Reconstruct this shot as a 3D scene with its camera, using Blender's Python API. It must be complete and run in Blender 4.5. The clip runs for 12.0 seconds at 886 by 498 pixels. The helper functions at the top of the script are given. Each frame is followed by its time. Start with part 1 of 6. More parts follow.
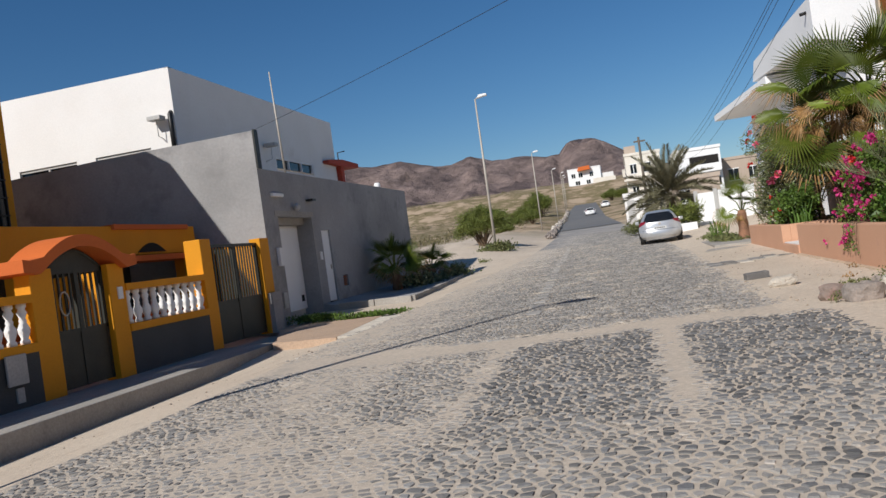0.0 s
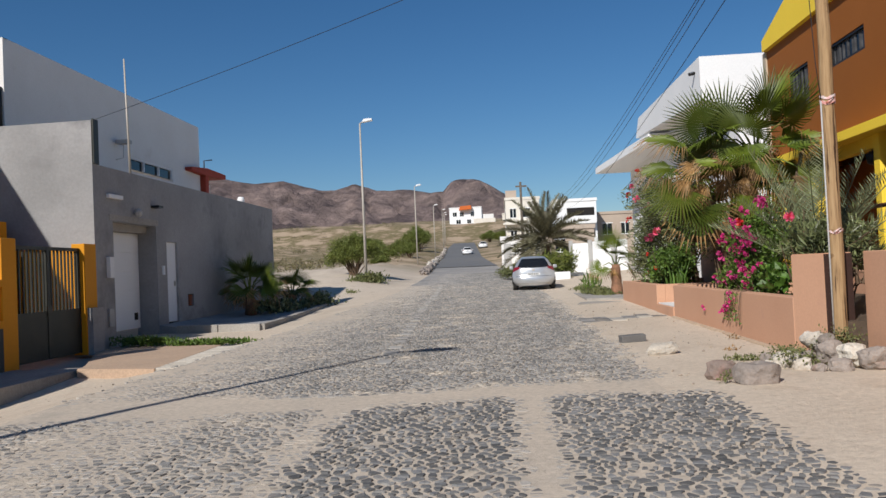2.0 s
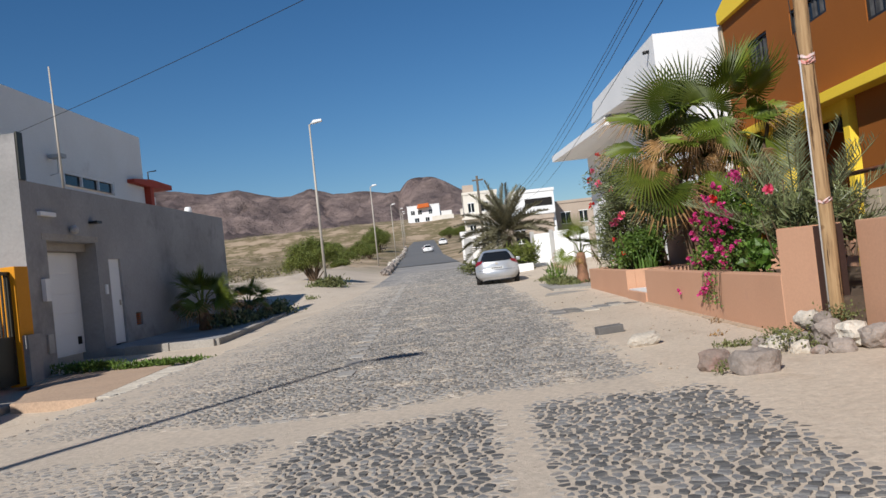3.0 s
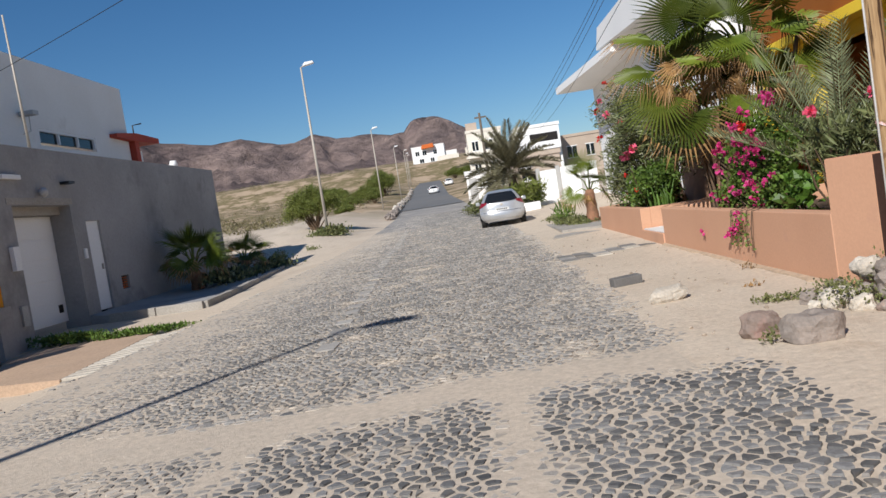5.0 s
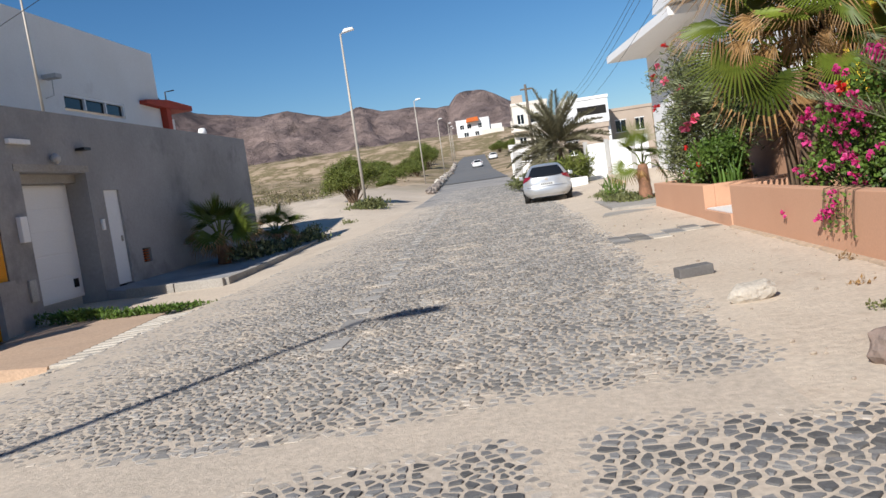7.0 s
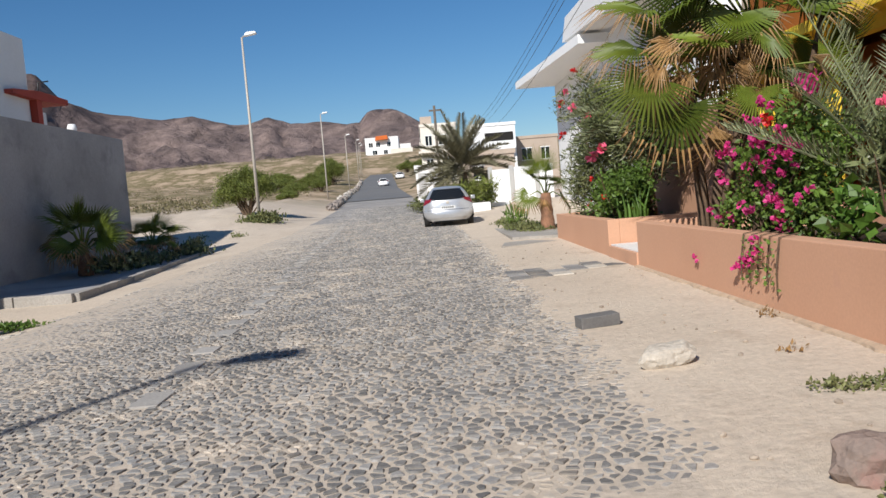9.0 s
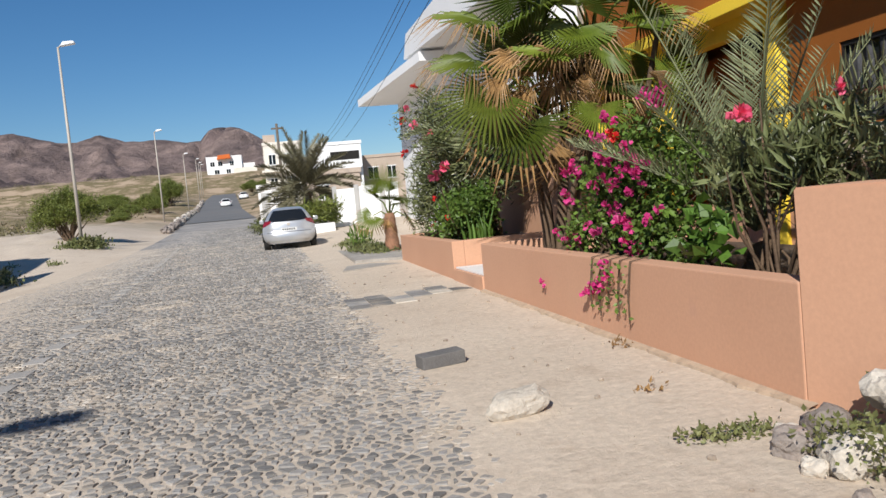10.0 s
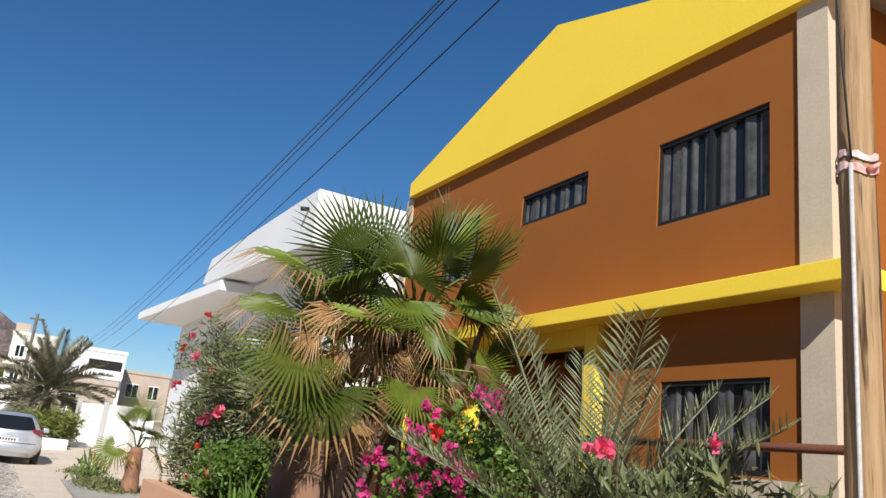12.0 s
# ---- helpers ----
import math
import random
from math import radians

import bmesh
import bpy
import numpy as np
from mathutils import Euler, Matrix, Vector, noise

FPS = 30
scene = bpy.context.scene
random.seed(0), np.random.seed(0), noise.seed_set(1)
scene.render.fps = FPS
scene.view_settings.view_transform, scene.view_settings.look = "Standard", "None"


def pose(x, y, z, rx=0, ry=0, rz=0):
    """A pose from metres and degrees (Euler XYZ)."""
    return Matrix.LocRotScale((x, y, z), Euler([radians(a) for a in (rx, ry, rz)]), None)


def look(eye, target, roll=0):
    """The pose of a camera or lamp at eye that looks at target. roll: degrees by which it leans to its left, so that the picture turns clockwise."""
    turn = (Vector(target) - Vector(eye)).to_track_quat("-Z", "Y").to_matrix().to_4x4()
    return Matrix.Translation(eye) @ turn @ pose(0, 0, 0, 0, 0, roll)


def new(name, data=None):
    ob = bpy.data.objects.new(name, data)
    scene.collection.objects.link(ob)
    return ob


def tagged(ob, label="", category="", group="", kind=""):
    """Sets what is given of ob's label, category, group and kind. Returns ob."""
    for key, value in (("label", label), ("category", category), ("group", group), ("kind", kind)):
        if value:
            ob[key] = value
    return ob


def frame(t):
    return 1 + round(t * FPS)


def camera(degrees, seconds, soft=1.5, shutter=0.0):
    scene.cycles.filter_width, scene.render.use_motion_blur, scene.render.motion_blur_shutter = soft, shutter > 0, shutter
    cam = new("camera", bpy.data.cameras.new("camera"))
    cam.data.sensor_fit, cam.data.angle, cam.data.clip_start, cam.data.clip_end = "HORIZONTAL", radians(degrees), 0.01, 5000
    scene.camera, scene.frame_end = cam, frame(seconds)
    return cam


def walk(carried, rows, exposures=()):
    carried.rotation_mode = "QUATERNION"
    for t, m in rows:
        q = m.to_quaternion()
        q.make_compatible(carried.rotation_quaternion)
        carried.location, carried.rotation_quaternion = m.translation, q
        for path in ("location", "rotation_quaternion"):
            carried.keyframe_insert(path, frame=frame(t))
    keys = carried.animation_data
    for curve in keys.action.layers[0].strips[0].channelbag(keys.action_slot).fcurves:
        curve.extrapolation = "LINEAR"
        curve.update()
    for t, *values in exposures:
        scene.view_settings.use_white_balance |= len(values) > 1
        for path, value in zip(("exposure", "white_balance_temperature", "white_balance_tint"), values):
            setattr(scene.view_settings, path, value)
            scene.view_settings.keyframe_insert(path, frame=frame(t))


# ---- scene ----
cam = camera(58.5, 12.0)
PATH = [
    (0, (0.579, -1.627, 1.245), (0.125, 0.321, 1.25), -8.0),
    (0.5, (0.597, -1.226, 1.257), (0.321, 0.753, 1.171), -7.6),
    (1, (0.625, -0.753, 1.293), (0.302, 1.22, 1.23), -9.0),
    (1.5, (0.565, -0.28, 1.304), (0.239, 1.692, 1.37), -5.1),
    (2, (0.631, 0.192, 1.275), (0.487, 2.186, 1.329), -2.6),
    (2.5, (0.608, 0.606, 1.294), (0.417, 2.596, 1.346), -5.5),
    (2.7, (0.582, 0.795, 1.269), (0.49, 2.792, 1.32), -4.7),
    (4.3, (0.681, 1.969, 1.387), (0.681, 3.968, 1.326), -10.3),
    (4.5, (0.671, 2.051, 1.383), (0.678, 4.05, 1.312), -9.3),
    (5, (0.784, 2.453, 1.396), (0.698, 4.449, 1.29), -9.0),
    (5.5, (0.817, 2.858, 1.31), (0.681, 4.848, 1.166), -8.7),
    (6, (0.843, 3.182, 1.379), (0.939, 5.172, 1.202), -6.4),
    (6.5, (0.944, 3.657, 1.359), (0.988, 5.644, 1.14), -10.2),
    (7, (0.836, 3.958, 1.362), (0.633, 5.942, 1.208), -8.2),
    (7.2, (0.845, 4.131, 1.406), (0.685, 6.121, 1.276), -6.7),
    (8.8, (1.006, 5.186, 1.394), (0.976, 7.182, 1.271), -5.3),
    (9, (1.071, 5.382, 1.358), (1.114, 7.377, 1.225), -4.8),
    (9.5, (1.202, 5.789, 1.388), (1.317, 7.785, 1.334), -7.1),
    (10, (1.338, 6.262, 1.385), (1.759, 8.214, 1.265), -5.5),
    (10.5, (1.513, 6.63, 1.398), (2.08, 8.541, 1.238), -5.4),
    (11, (1.542, 6.952, 1.524), (2.275, 8.813, 1.541), -0.9),
    (11.5, (1.476, 7.243, 1.571), (2.347, 9.036, 1.729), 3.3),
    (11.8, (1.401, 7.311, 1.585), (2.301, 9.062, 1.936), 4.8),
    (12, (1.424, 7.411, 1.601), (2.322, 9.12, 2.12), 6.3),
]
walk(cam, [(t, look(eye, target, roll)) for t, eye, target, roll in PATH],
     [(0, -0.13), (2.5, -0.1), (4.3, 0.05), (5.5, 0.05), (6.5, 0.03), (7.2, 0.28), (8.8, 0.1), (9.5, 0.2), (10, 0.12), (10.5, 0.17), (11.2, 0.22), (12, 0.31)])

# ---- daylight ----
SUN_EL, SUN_DIR = radians(36.5), Vector((0.45, 0.893))
world = bpy.data.worlds.new("sky")
scene.world = world
world.use_nodes = True
wn = world.node_tree.nodes
sky = wn.new("ShaderNodeTexSky")
sky.sky_type, sky.sun_disc = "NISHITA", False
sky.sun_elevation, sky.sun_rotation = SUN_EL, math.atan2(-SUN_DIR.x, -SUN_DIR.y)
sky.air_density, sky.dust_density, sky.ozone_density, sky.altitude = 1.0, 0.1, 6.0, 30
hue = wn.new("ShaderNodeHueSaturation")
hue.inputs["Saturation"].default_value = 1.17
world.node_tree.links.new(sky.outputs[0], hue.inputs["Color"])
world.node_tree.links.new(hue.outputs[0], wn["Background"].inputs[0])
wn["Background"].inputs[1].default_value = 0.078
sun_data = bpy.data.lights.new("sun", "SUN")
sun_data.energy, sun_data.angle, sun_data.color = 5.0, radians(0.55), (1.0, 0.962, 0.91)
sun = new("sun", sun_data)
sun.matrix_world = look((0, 0, 60), (0.45, 0.893, 60 - math.tan(SUN_EL)))

# ---- materials ----
def ramp(nt, fac, stops):
    r = nt.nodes.new("ShaderNodeValToRGB")
    els = r.color_ramp.elements
    while len(els) < len(stops):
        els.new(0.5)
    for e, (p, c) in zip(els, stops):
        e.position, e.color = p, (*c, 1)
    nt.links.new(fac, r.inputs[0])
    return r.outputs[0]


def noise_tex(nt, scale, detail=5.0, rough=0.55, vector=None):
    n = nt.nodes.new("ShaderNodeTexNoise")
    n.inputs["Scale"].default_value, n.inputs["Detail"].default_value, n.inputs["Roughness"].default_value = scale, detail, rough
    if vector is None:
        g = nt.nodes.new("ShaderNodeNewGeometry")
        vector = g.outputs["Position"]
    nt.links.new(vector, n.inputs["Vector"])
    return n.outputs["Fac"]


def mix(nt, fac, a, b, kind="MIX"):
    m = nt.nodes.new("ShaderNodeMix")
    m.data_type, m.blend_type = "RGBA", kind
    for sock, v in ((m.inputs[0], fac), (m.inputs[6], a), (m.inputs[7], b)):
        if isinstance(v, (int, float)):
            sock.default_value = v
        elif isinstance(v, tuple):
            sock.default_value = (*v, 1)
        else:
            nt.links.new(v, sock)
    return m.outputs[2]


def material(name, a, b=None, big=0.6, fine=25.0, rough=0.85, metal=0.0, bump=0.0, bump_scale=None, stain=None, stain_scale=1.3, stain_at=0.6, vary=0.0, trans=0.0, spec=0.3, grain=1.0, islands=True):
    """Two tones blended by broad noise, grain on top, stains with a soft edge, relief, and a tone that varies from piece to piece."""
    m = bpy.data.materials.new(name)
    m.use_nodes = True
    nt = m.node_tree
    p = nt.nodes["Principled BSDF"]
    b = b or tuple(c * 0.85 for c in a)
    col = ramp(nt, noise_tex(nt, big), [(0.32, a), (0.68, b)])
    specks = ramp(nt, noise_tex(nt, fine, 6, 0.65), [(0.3, (1 - 0.22 * grain,) * 3), (0.7, (1 + 0.12 * grain,) * 3)])
    col = mix(nt, 1.0, col, specks, "MULTIPLY")
    if stain:
        f = ramp(nt, noise_tex(nt, stain_scale, 7, 0.62), [(stain_at, (0, 0, 0)), (stain_at + 0.14, (1, 1, 1))])
        col = mix(nt, f, col, stain)
    if vary:
        o = nt.nodes.new("ShaderNodeObjectInfo")
        g = nt.nodes.new("ShaderNodeNewGeometry")
        s = nt.nodes.new("ShaderNodeMath")
        s.operation = "ADD"
        nt.links.new(o.outputs["Random"], s.inputs[0])
        s.inputs[1].default_value = 0.0
        if islands:
            nt.links.new(g.outputs["Random Per Island"], s.inputs[1])
        w = nt.nodes.new("ShaderNodeMath")
        w.operation = "FRACT"
        nt.links.new(s.outputs[0], w.inputs[0])
        col = mix(nt, 1.0, col, ramp(nt, w.outputs[0], [(0.0, (1 - vary,) * 3), (1.0, (1 + vary,) * 3)]), "MULTIPLY")
    nt.links.new(col, p.inputs["Base Color"])
    p.inputs["Roughness"].default_value, p.inputs["Metallic"].default_value = rough, metal
    p.inputs["Specular IOR Level"].default_value = spec
    if bump:
        bn = nt.nodes.new("ShaderNodeBump")
        bn.inputs["Strength"].default_value, bn.inputs["Distance"].default_value = bump, 0.02
        nt.links.new(noise_tex(nt, bump_scale or fine, 8, 0.65), bn.inputs["Height"])
        nt.links.new(bn.outputs[0], p.inputs["Normal"])
    if trans:
        t = nt.nodes.new("ShaderNodeBsdfTranslucent")
        nt.links.new(col, t.inputs[0])
        x = nt.nodes.new("ShaderNodeMixShader")
        x.inputs[0].default_value = trans
        out = nt.nodes["Material Output"]
        nt.links.new(p.outputs[0], x.inputs[1])
        nt.links.new(t.outputs[0], x.inputs[2])
        nt.links.new(x.outputs[0], out.inputs[0])
    return m


M_ground = material("sandy_earth", (0.50, 0.385, 0.275), (0.43, 0.32, 0.225), 0.35, 9, 0.95, bump=0.5, bump_scale=14, stain=(0.34, 0.26, 0.19), stain_scale=0.9, stain_at=0.6)
M_roadsand = material("road_dust", (0.58, 0.49, 0.39), (0.51, 0.435, 0.35), 0.5, 18, 0.95, bump=0.5, bump_scale=40, stain=(0.42, 0.365, 0.30), stain_scale=1.1, stain_at=0.58)
M_cobble = material("basalt", (0.135, 0.136, 0.138), (0.21, 0.204, 0.196), 2.5, 60, 0.75, bump=0.5, bump_scale=90, stain=(0.38, 0.33, 0.27), stain_scale=2.2, stain_at=0.58, vary=0.45)
M_cobble_dusty = material("dusty_basalt", (0.215, 0.21, 0.203), (0.30, 0.284, 0.262), 1.2, 40, 0.85, bump=0.5, bump_scale=90, stain=(0.46, 0.40, 0.33), stain_scale=1.6, stain_at=0.54, vary=0.38)
M_cobble_sandy = material("sand_covered_basalt", (0.33, 0.31, 0.285), (0.42, 0.38, 0.335), 1.2, 40, 0.9, bump=0.5, bump_scale=90, stain=(0.52, 0.45, 0.365), stain_scale=1.6, stain_at=0.52, vary=0.25)
M_cobble_far = material("worn_paving", (0.25, 0.238, 0.225), (0.37, 0.345, 0.315), 0.5, 7, 0.85, bump=1.0, bump_scale=8, stain=(0.46, 0.40, 0.33), stain_scale=0.35, stain_at=0.56)
M_asphalt = material("asphalt", (0.155, 0.153, 0.15), (0.19, 0.185, 0.178), 0.2, 30, 0.8, bump=0.2, stain=(0.24, 0.22, 0.19), stain_scale=0.15, stain_at=0.62)
M_white = material("white_render", (0.80, 0.78, 0.75), (0.76, 0.735, 0.70), 0.7, 30, 0.85, bump=0.06, bump_scale=50, stain=(0.66, 0.63, 0.59), stain_scale=0.8, stain_at=0.64, grain=0.3)
M_white_clean = material("white_paint", (0.84, 0.84, 0.83), (0.80, 0.80, 0.79), 0.5, 30, 0.8, bump=0.06, bump_scale=60, grain=0.3)
M_grey = material("grey_cement_render", (0.37, 0.36, 0.355), (0.27, 0.265, 0.26), 0.55, 14, 0.92, bump=0.35, bump_scale=25, stain=(0.225, 0.22, 0.218), stain_scale=0.75, stain_at=0.54, grain=0.45)
M_concrete = material("concrete", (0.40, 0.37, 0.33), (0.33, 0.305, 0.27), 1.2, 30, 0.92, bump=0.5, bump_scale=40, stain=(0.22, 0.20, 0.18), stain_scale=2.0, stain_at=0.6)
M_orange = material("orange_paint", (0.72, 0.30, 0.010), (0.65, 0.265, 0.009), 0.8, 30, 0.7, bump=0.06, bump_scale=40, stain=(0.56, 0.235, 0.015), stain_scale=2.0, stain_at=0.66, grain=0.3)
M_redorange = material("red_orange_paint", (0.62, 0.15, 0.03), (0.54, 0.125, 0.03), 0.9, 30, 0.75, bump=0.06, bump_scale=40, grain=0.3)
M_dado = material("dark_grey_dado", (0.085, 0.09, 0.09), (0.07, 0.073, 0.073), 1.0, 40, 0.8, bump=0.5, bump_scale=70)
M_gate = material("dark_painted_steel", (0.045, 0.047, 0.042), (0.06, 0.06, 0.05), 2, 40, 0.5, 0.4, bump=0.1)
M_pink_slab = material("pinkish_concrete", (0.52, 0.37, 0.26), (0.46, 0.33, 0.235), 0.9, 25, 0.92, bump=0.3, bump_scale=40, stain=(0.40, 0.31, 0.235), stain_scale=1.5, stain_at=0.6)
M_terra = material("terracotta_paint", (0.61, 0.35, 0.225), (0.575, 0.325, 0.207), 0.9, 35, 0.8, bump=0.06, bump_scale=45, stain=(0.53, 0.30, 0.21), stain_scale=1.4, stain_at=0.63, grain=0.3)
M_brown = material("brown_paint", (0.315, 0.105, 0.0185), (0.29, 0.096, 0.0168), 0.8, 40, 0.75, bump=0.06, bump_scale=50, grain=0.3)
M_yellow = material("yellow_paint", (0.97, 0.69, 0.065), (0.94, 0.665, 0.06), 0.9, 40, 0.7, bump=0.06, bump_scale=50, grain=0.3)
M_stone = material("beige_stone_cladding", (0.55, 0.46, 0.34), (0.49, 0.41, 0.30), 2.5, 40, 0.85, bump=0.15, bump_scale=30, vary=0.12, grain=0.5)
# near-black that puts the shade inside vents and openings into the colour
M_inner_shade = material("interior_shade", (0.025, 0.022, 0.02), (0.02, 0.018, 0.016), 1, 10, 0.9)
M_frame = material("black_window_frame", (0.018, 0.018, 0.019), (0.022, 0.022, 0.022), 3, 40, 0.4)
M_curtain = material("grey_curtain", (0.04, 0.04, 0.044), (0.12, 0.12, 0.122), 4, 40, 0.9)
M_galv = material("galvanised_steel", (0.52, 0.47, 0.40), (0.44, 0.40, 0.345), 1.5, 40, 0.6, 0.2)
def pole_wood():
    """Weathered timber: grain drawn out along z, dark drying cracks and knots."""
    m = bpy.data.materials.new("weathered_pole_wood")
    m.use_nodes = True
    nt = m.node_tree
    p = nt.nodes["Principled BSDF"]
    g = nt.nodes.new("ShaderNodeNewGeometry")
    mp = nt.nodes.new("ShaderNodeMapping")
    mp.inputs["Scale"].default_value = (1, 1, 0.05)
    nt.links.new(g.outputs["Position"], mp.inputs["Vector"])
    grain = noise_tex(nt, 45, 8, 0.65, mp.outputs[0])
    col = ramp(nt, grain, [(0.3, (0.20, 0.125, 0.062)), (0.5, (0.34, 0.215, 0.105)), (0.7, (0.44, 0.30, 0.16))])
    crack = ramp(nt, noise_tex(nt, 16, 4, 0.6, mp.outputs[0]), [(0.36, (0.16, 0.11, 0.07)), (0.41, (1, 1, 1))])
    col = mix(nt, 1.0, col, crack, "MULTIPLY")
    knot = ramp(nt, noise_tex(nt, 5, 3, 0.5), [(0.64, (1, 1, 1)), (0.72, (0.5, 0.42, 0.36))])
    col = mix(nt, 1.0, col, knot, "MULTIPLY")
    nt.links.new(col, p.inputs["Base Color"])
    p.inputs["Roughness"].default_value = 0.85
    bn = nt.nodes.new("ShaderNodeBump")
    bn.inputs["Strength"].default_value, bn.inputs["Distance"].default_value = 0.7, 0.01
    nt.links.new(grain, bn.inputs["Height"])
    nt.links.new(bn.outputs[0], p.inputs["Normal"])
    return m


M_wood = pole_wood()
M_oldwood = material("grey_weathered_wood", (0.17, 0.14, 0.11), (0.12, 0.10, 0.08), 3, 40, 0.9)
M_cable = material("black_cable", (0.02, 0.02, 0.022), (0.025, 0.025, 0.025), 1, 10, 0.6)
M_pvc = material("grey_plastic", (0.48, 0.47, 0.45), (0.43, 0.42, 0.40), 2, 30, 0.55)
M_rock = material("grey_brown_rock", (0.33, 0.275, 0.235), (0.23, 0.20, 0.178), 4, 40, 0.9, bump=0.8, bump_scale=22, stain=(0.34, 0.20, 0.15), stain_scale=3, stain_at=0.6, vary=0.25)
M_rock_pale = material("pale_limestone_rock", (0.62, 0.57, 0.49), (0.52, 0.46, 0.38), 4, 40, 0.9, bump=0.8, bump_scale=22, vary=0.1)
M_soil = material("dark_planting_soil", (0.12, 0.085, 0.06), (0.09, 0.065, 0.045), 2, 20, 0.95, bump=0.8, bump_scale=20)


def glass_material():
    m = bpy.data.materials.new("window_glass")
    m.use_nodes = True
    p = m.node_tree.nodes["Principled BSDF"]
    p.inputs["Base Color"].default_value = (0.012, 0.014, 0.017, 1)
    p.inputs["Roughness"].default_value = 0.08
    p.inputs["Specular IOR Level"].default_value = 0.35
    return m


M_glass = glass_material()

# ---- mesh helpers ----
def box(bm, x0, x1, y0, y1, z0, z1, bevel=0.0):
    v = bmesh.ops.create_cube(bm, size=1, matrix=Matrix.LocRotScale(((x0 + x1) / 2, (y0 + y1) / 2, (z0 + z1) / 2), None, (abs(x1 - x0), abs(y1 - y0), abs(z1 - z0))))["verts"]
    if bevel:
        bmesh.ops.bevel(bm, geom=list({e for a in v for e in a.link_edges}), offset=bevel, segments=2, affect="EDGES", profile=0.6)
    return bm


def boxes(*rows, bevel=0.0):
    bm = bmesh.new()
    for r in rows:
        box(bm, *r, bevel=bevel)
    return bm


def prism(points, axis, lo, hi, bevel=0.0):
    """A polygon, in the two axes other than axis, drawn out along axis from lo to hi."""
    bm = bmesh.new()
    def place(a, b, c):
        return {"x": (c, a, b), "y": (a, c, b), "z": (a, b, c)}[axis]
    f = bm.faces.new([bm.verts.new(place(a, b, lo)) for a, b in points])
    up = bmesh.ops.extrude_face_region(bm, geom=[f])["geom"]
    d = Vector(place(0, 0, hi - lo))
    for g in up:
        if isinstance(g, bmesh.types.BMVert):
            g.co += d
    if bevel:
        bmesh.ops.bevel(bm, geom=bm.edges[:], offset=bevel, segments=2, affect="EDGES")
    bmesh.ops.recalc_face_normals(bm, faces=bm.faces[:])
    return bm


def holed(axis, at, thick, u0, u1, z0, z1, holes):
    """ONE wall skin with rectangular openings (u0, u1, z0, z1): across y for axis "x", across x for axis "y"; thick goes along axis."""
    us = sorted({u0, u1, *[v for h in holes for v in h[:2]]})
    zs = sorted({z0, z1, *[v for h in holes for v in h[2:]]})
    bm = bmesh.new()
    vs = {(u, z): bm.verts.new((at, u, z) if axis == "x" else (u, at, z)) for u in us for z in zs}
    for a, b in zip(us, us[1:]):
        for c, d in zip(zs, zs[1:]):
            if not any(h[0] < (a + b) / 2 < h[1] and h[2] < (c + d) / 2 < h[3] for h in holes):
                bm.faces.new((vs[a, c], vs[b, c], vs[b, d], vs[a, d]))
    bmesh.ops.delete(bm, geom=[v for v in bm.verts if not v.link_faces], context="VERTS")
    for g in bmesh.ops.extrude_face_region(bm, geom=bm.faces[:])["geom"]:
        if isinstance(g, bmesh.types.BMVert):
            g.co += Vector((thick, 0, 0) if axis == "x" else (0, thick, 0))
    bmesh.ops.recalc_face_normals(bm, faces=bm.faces[:])
    return bm


def tube(bm, points, radii, sides=8, cap=True):
    """A round rod along a line of points."""
    pts = [Vector(p) for p in points]
    if isinstance(radii, (int, float)):
        radii = [radii] * len(pts)
    rings = []
    side = None
    for i, p in enumerate(pts):
        d = (pts[min(i + 1, len(pts) - 1)] - pts[max(i - 1, 0)]).normalized()
        if side is None:
            side = d.orthogonal().normalized()
        side = (side - d * side.dot(d)).normalized()
        up = d.cross(side)
        rings.append([bm.verts.new(p + radii[i] * (math.cos(k * math.tau / sides) * side + math.sin(k * math.tau / sides) * up)) for k in range(sides)])
    for a, b in zip(rings, rings[1:]):
        for k in range(sides):
            bm.faces.new((a[k], a[(k + 1) % sides], b[(k + 1) % sides], b[k])).smooth = True
    if cap:
        bm.faces.new(rings[0][::-1])
        bm.faces.new(rings[-1])
    return bm


def lathe(profile, sides=14, at=(0, 0, 0)):
    bm = bmesh.new()
    rings = [[bm.verts.new((at[0] + r * math.cos(k * math.tau / sides), at[1] + r * math.sin(k * math.tau / sides), at[2] + z)) for k in range(sides)] for r, z in profile]
    for a, b in zip(rings, rings[1:]):
        for k in range(sides):
            bm.faces.new((a[k], a[(k + 1) % sides], b[(k + 1) % sides], b[k])).smooth = True
    bm.faces.new(rings[0][::-1])
    bm.faces.new(rings[-1])
    return bm


def mesh_of(bm, mat):
    me = bpy.data.meshes.new("mesh")
    bm.normal_update()
    bm.to_mesh(me)
    bm.free()
    for m in mat if isinstance(mat, (list, tuple)) else [mat]:
        me.materials.append(m)
    return me


def part(name, bm, mat, parent, label=""):
    ob = new(name, mesh_of(bm, mat))
    ob.parent = parent
    if parent is not None:
        if parent.parent is None:
            ob.matrix_parent_inverse = Matrix.Translation(-parent.location)
    return tagged(ob, label)


def thing(name, at, label, category, group="", kind=""):
    ob = new(name)
    ob.empty_display_size = 0.2
    ob.location = at
    return tagged(ob, label, category, group, kind)


def structure(name, bm, mat, label="", category=""):
    return tagged(new(name, mesh_of(bm, mat)), label, category, kind="structure")


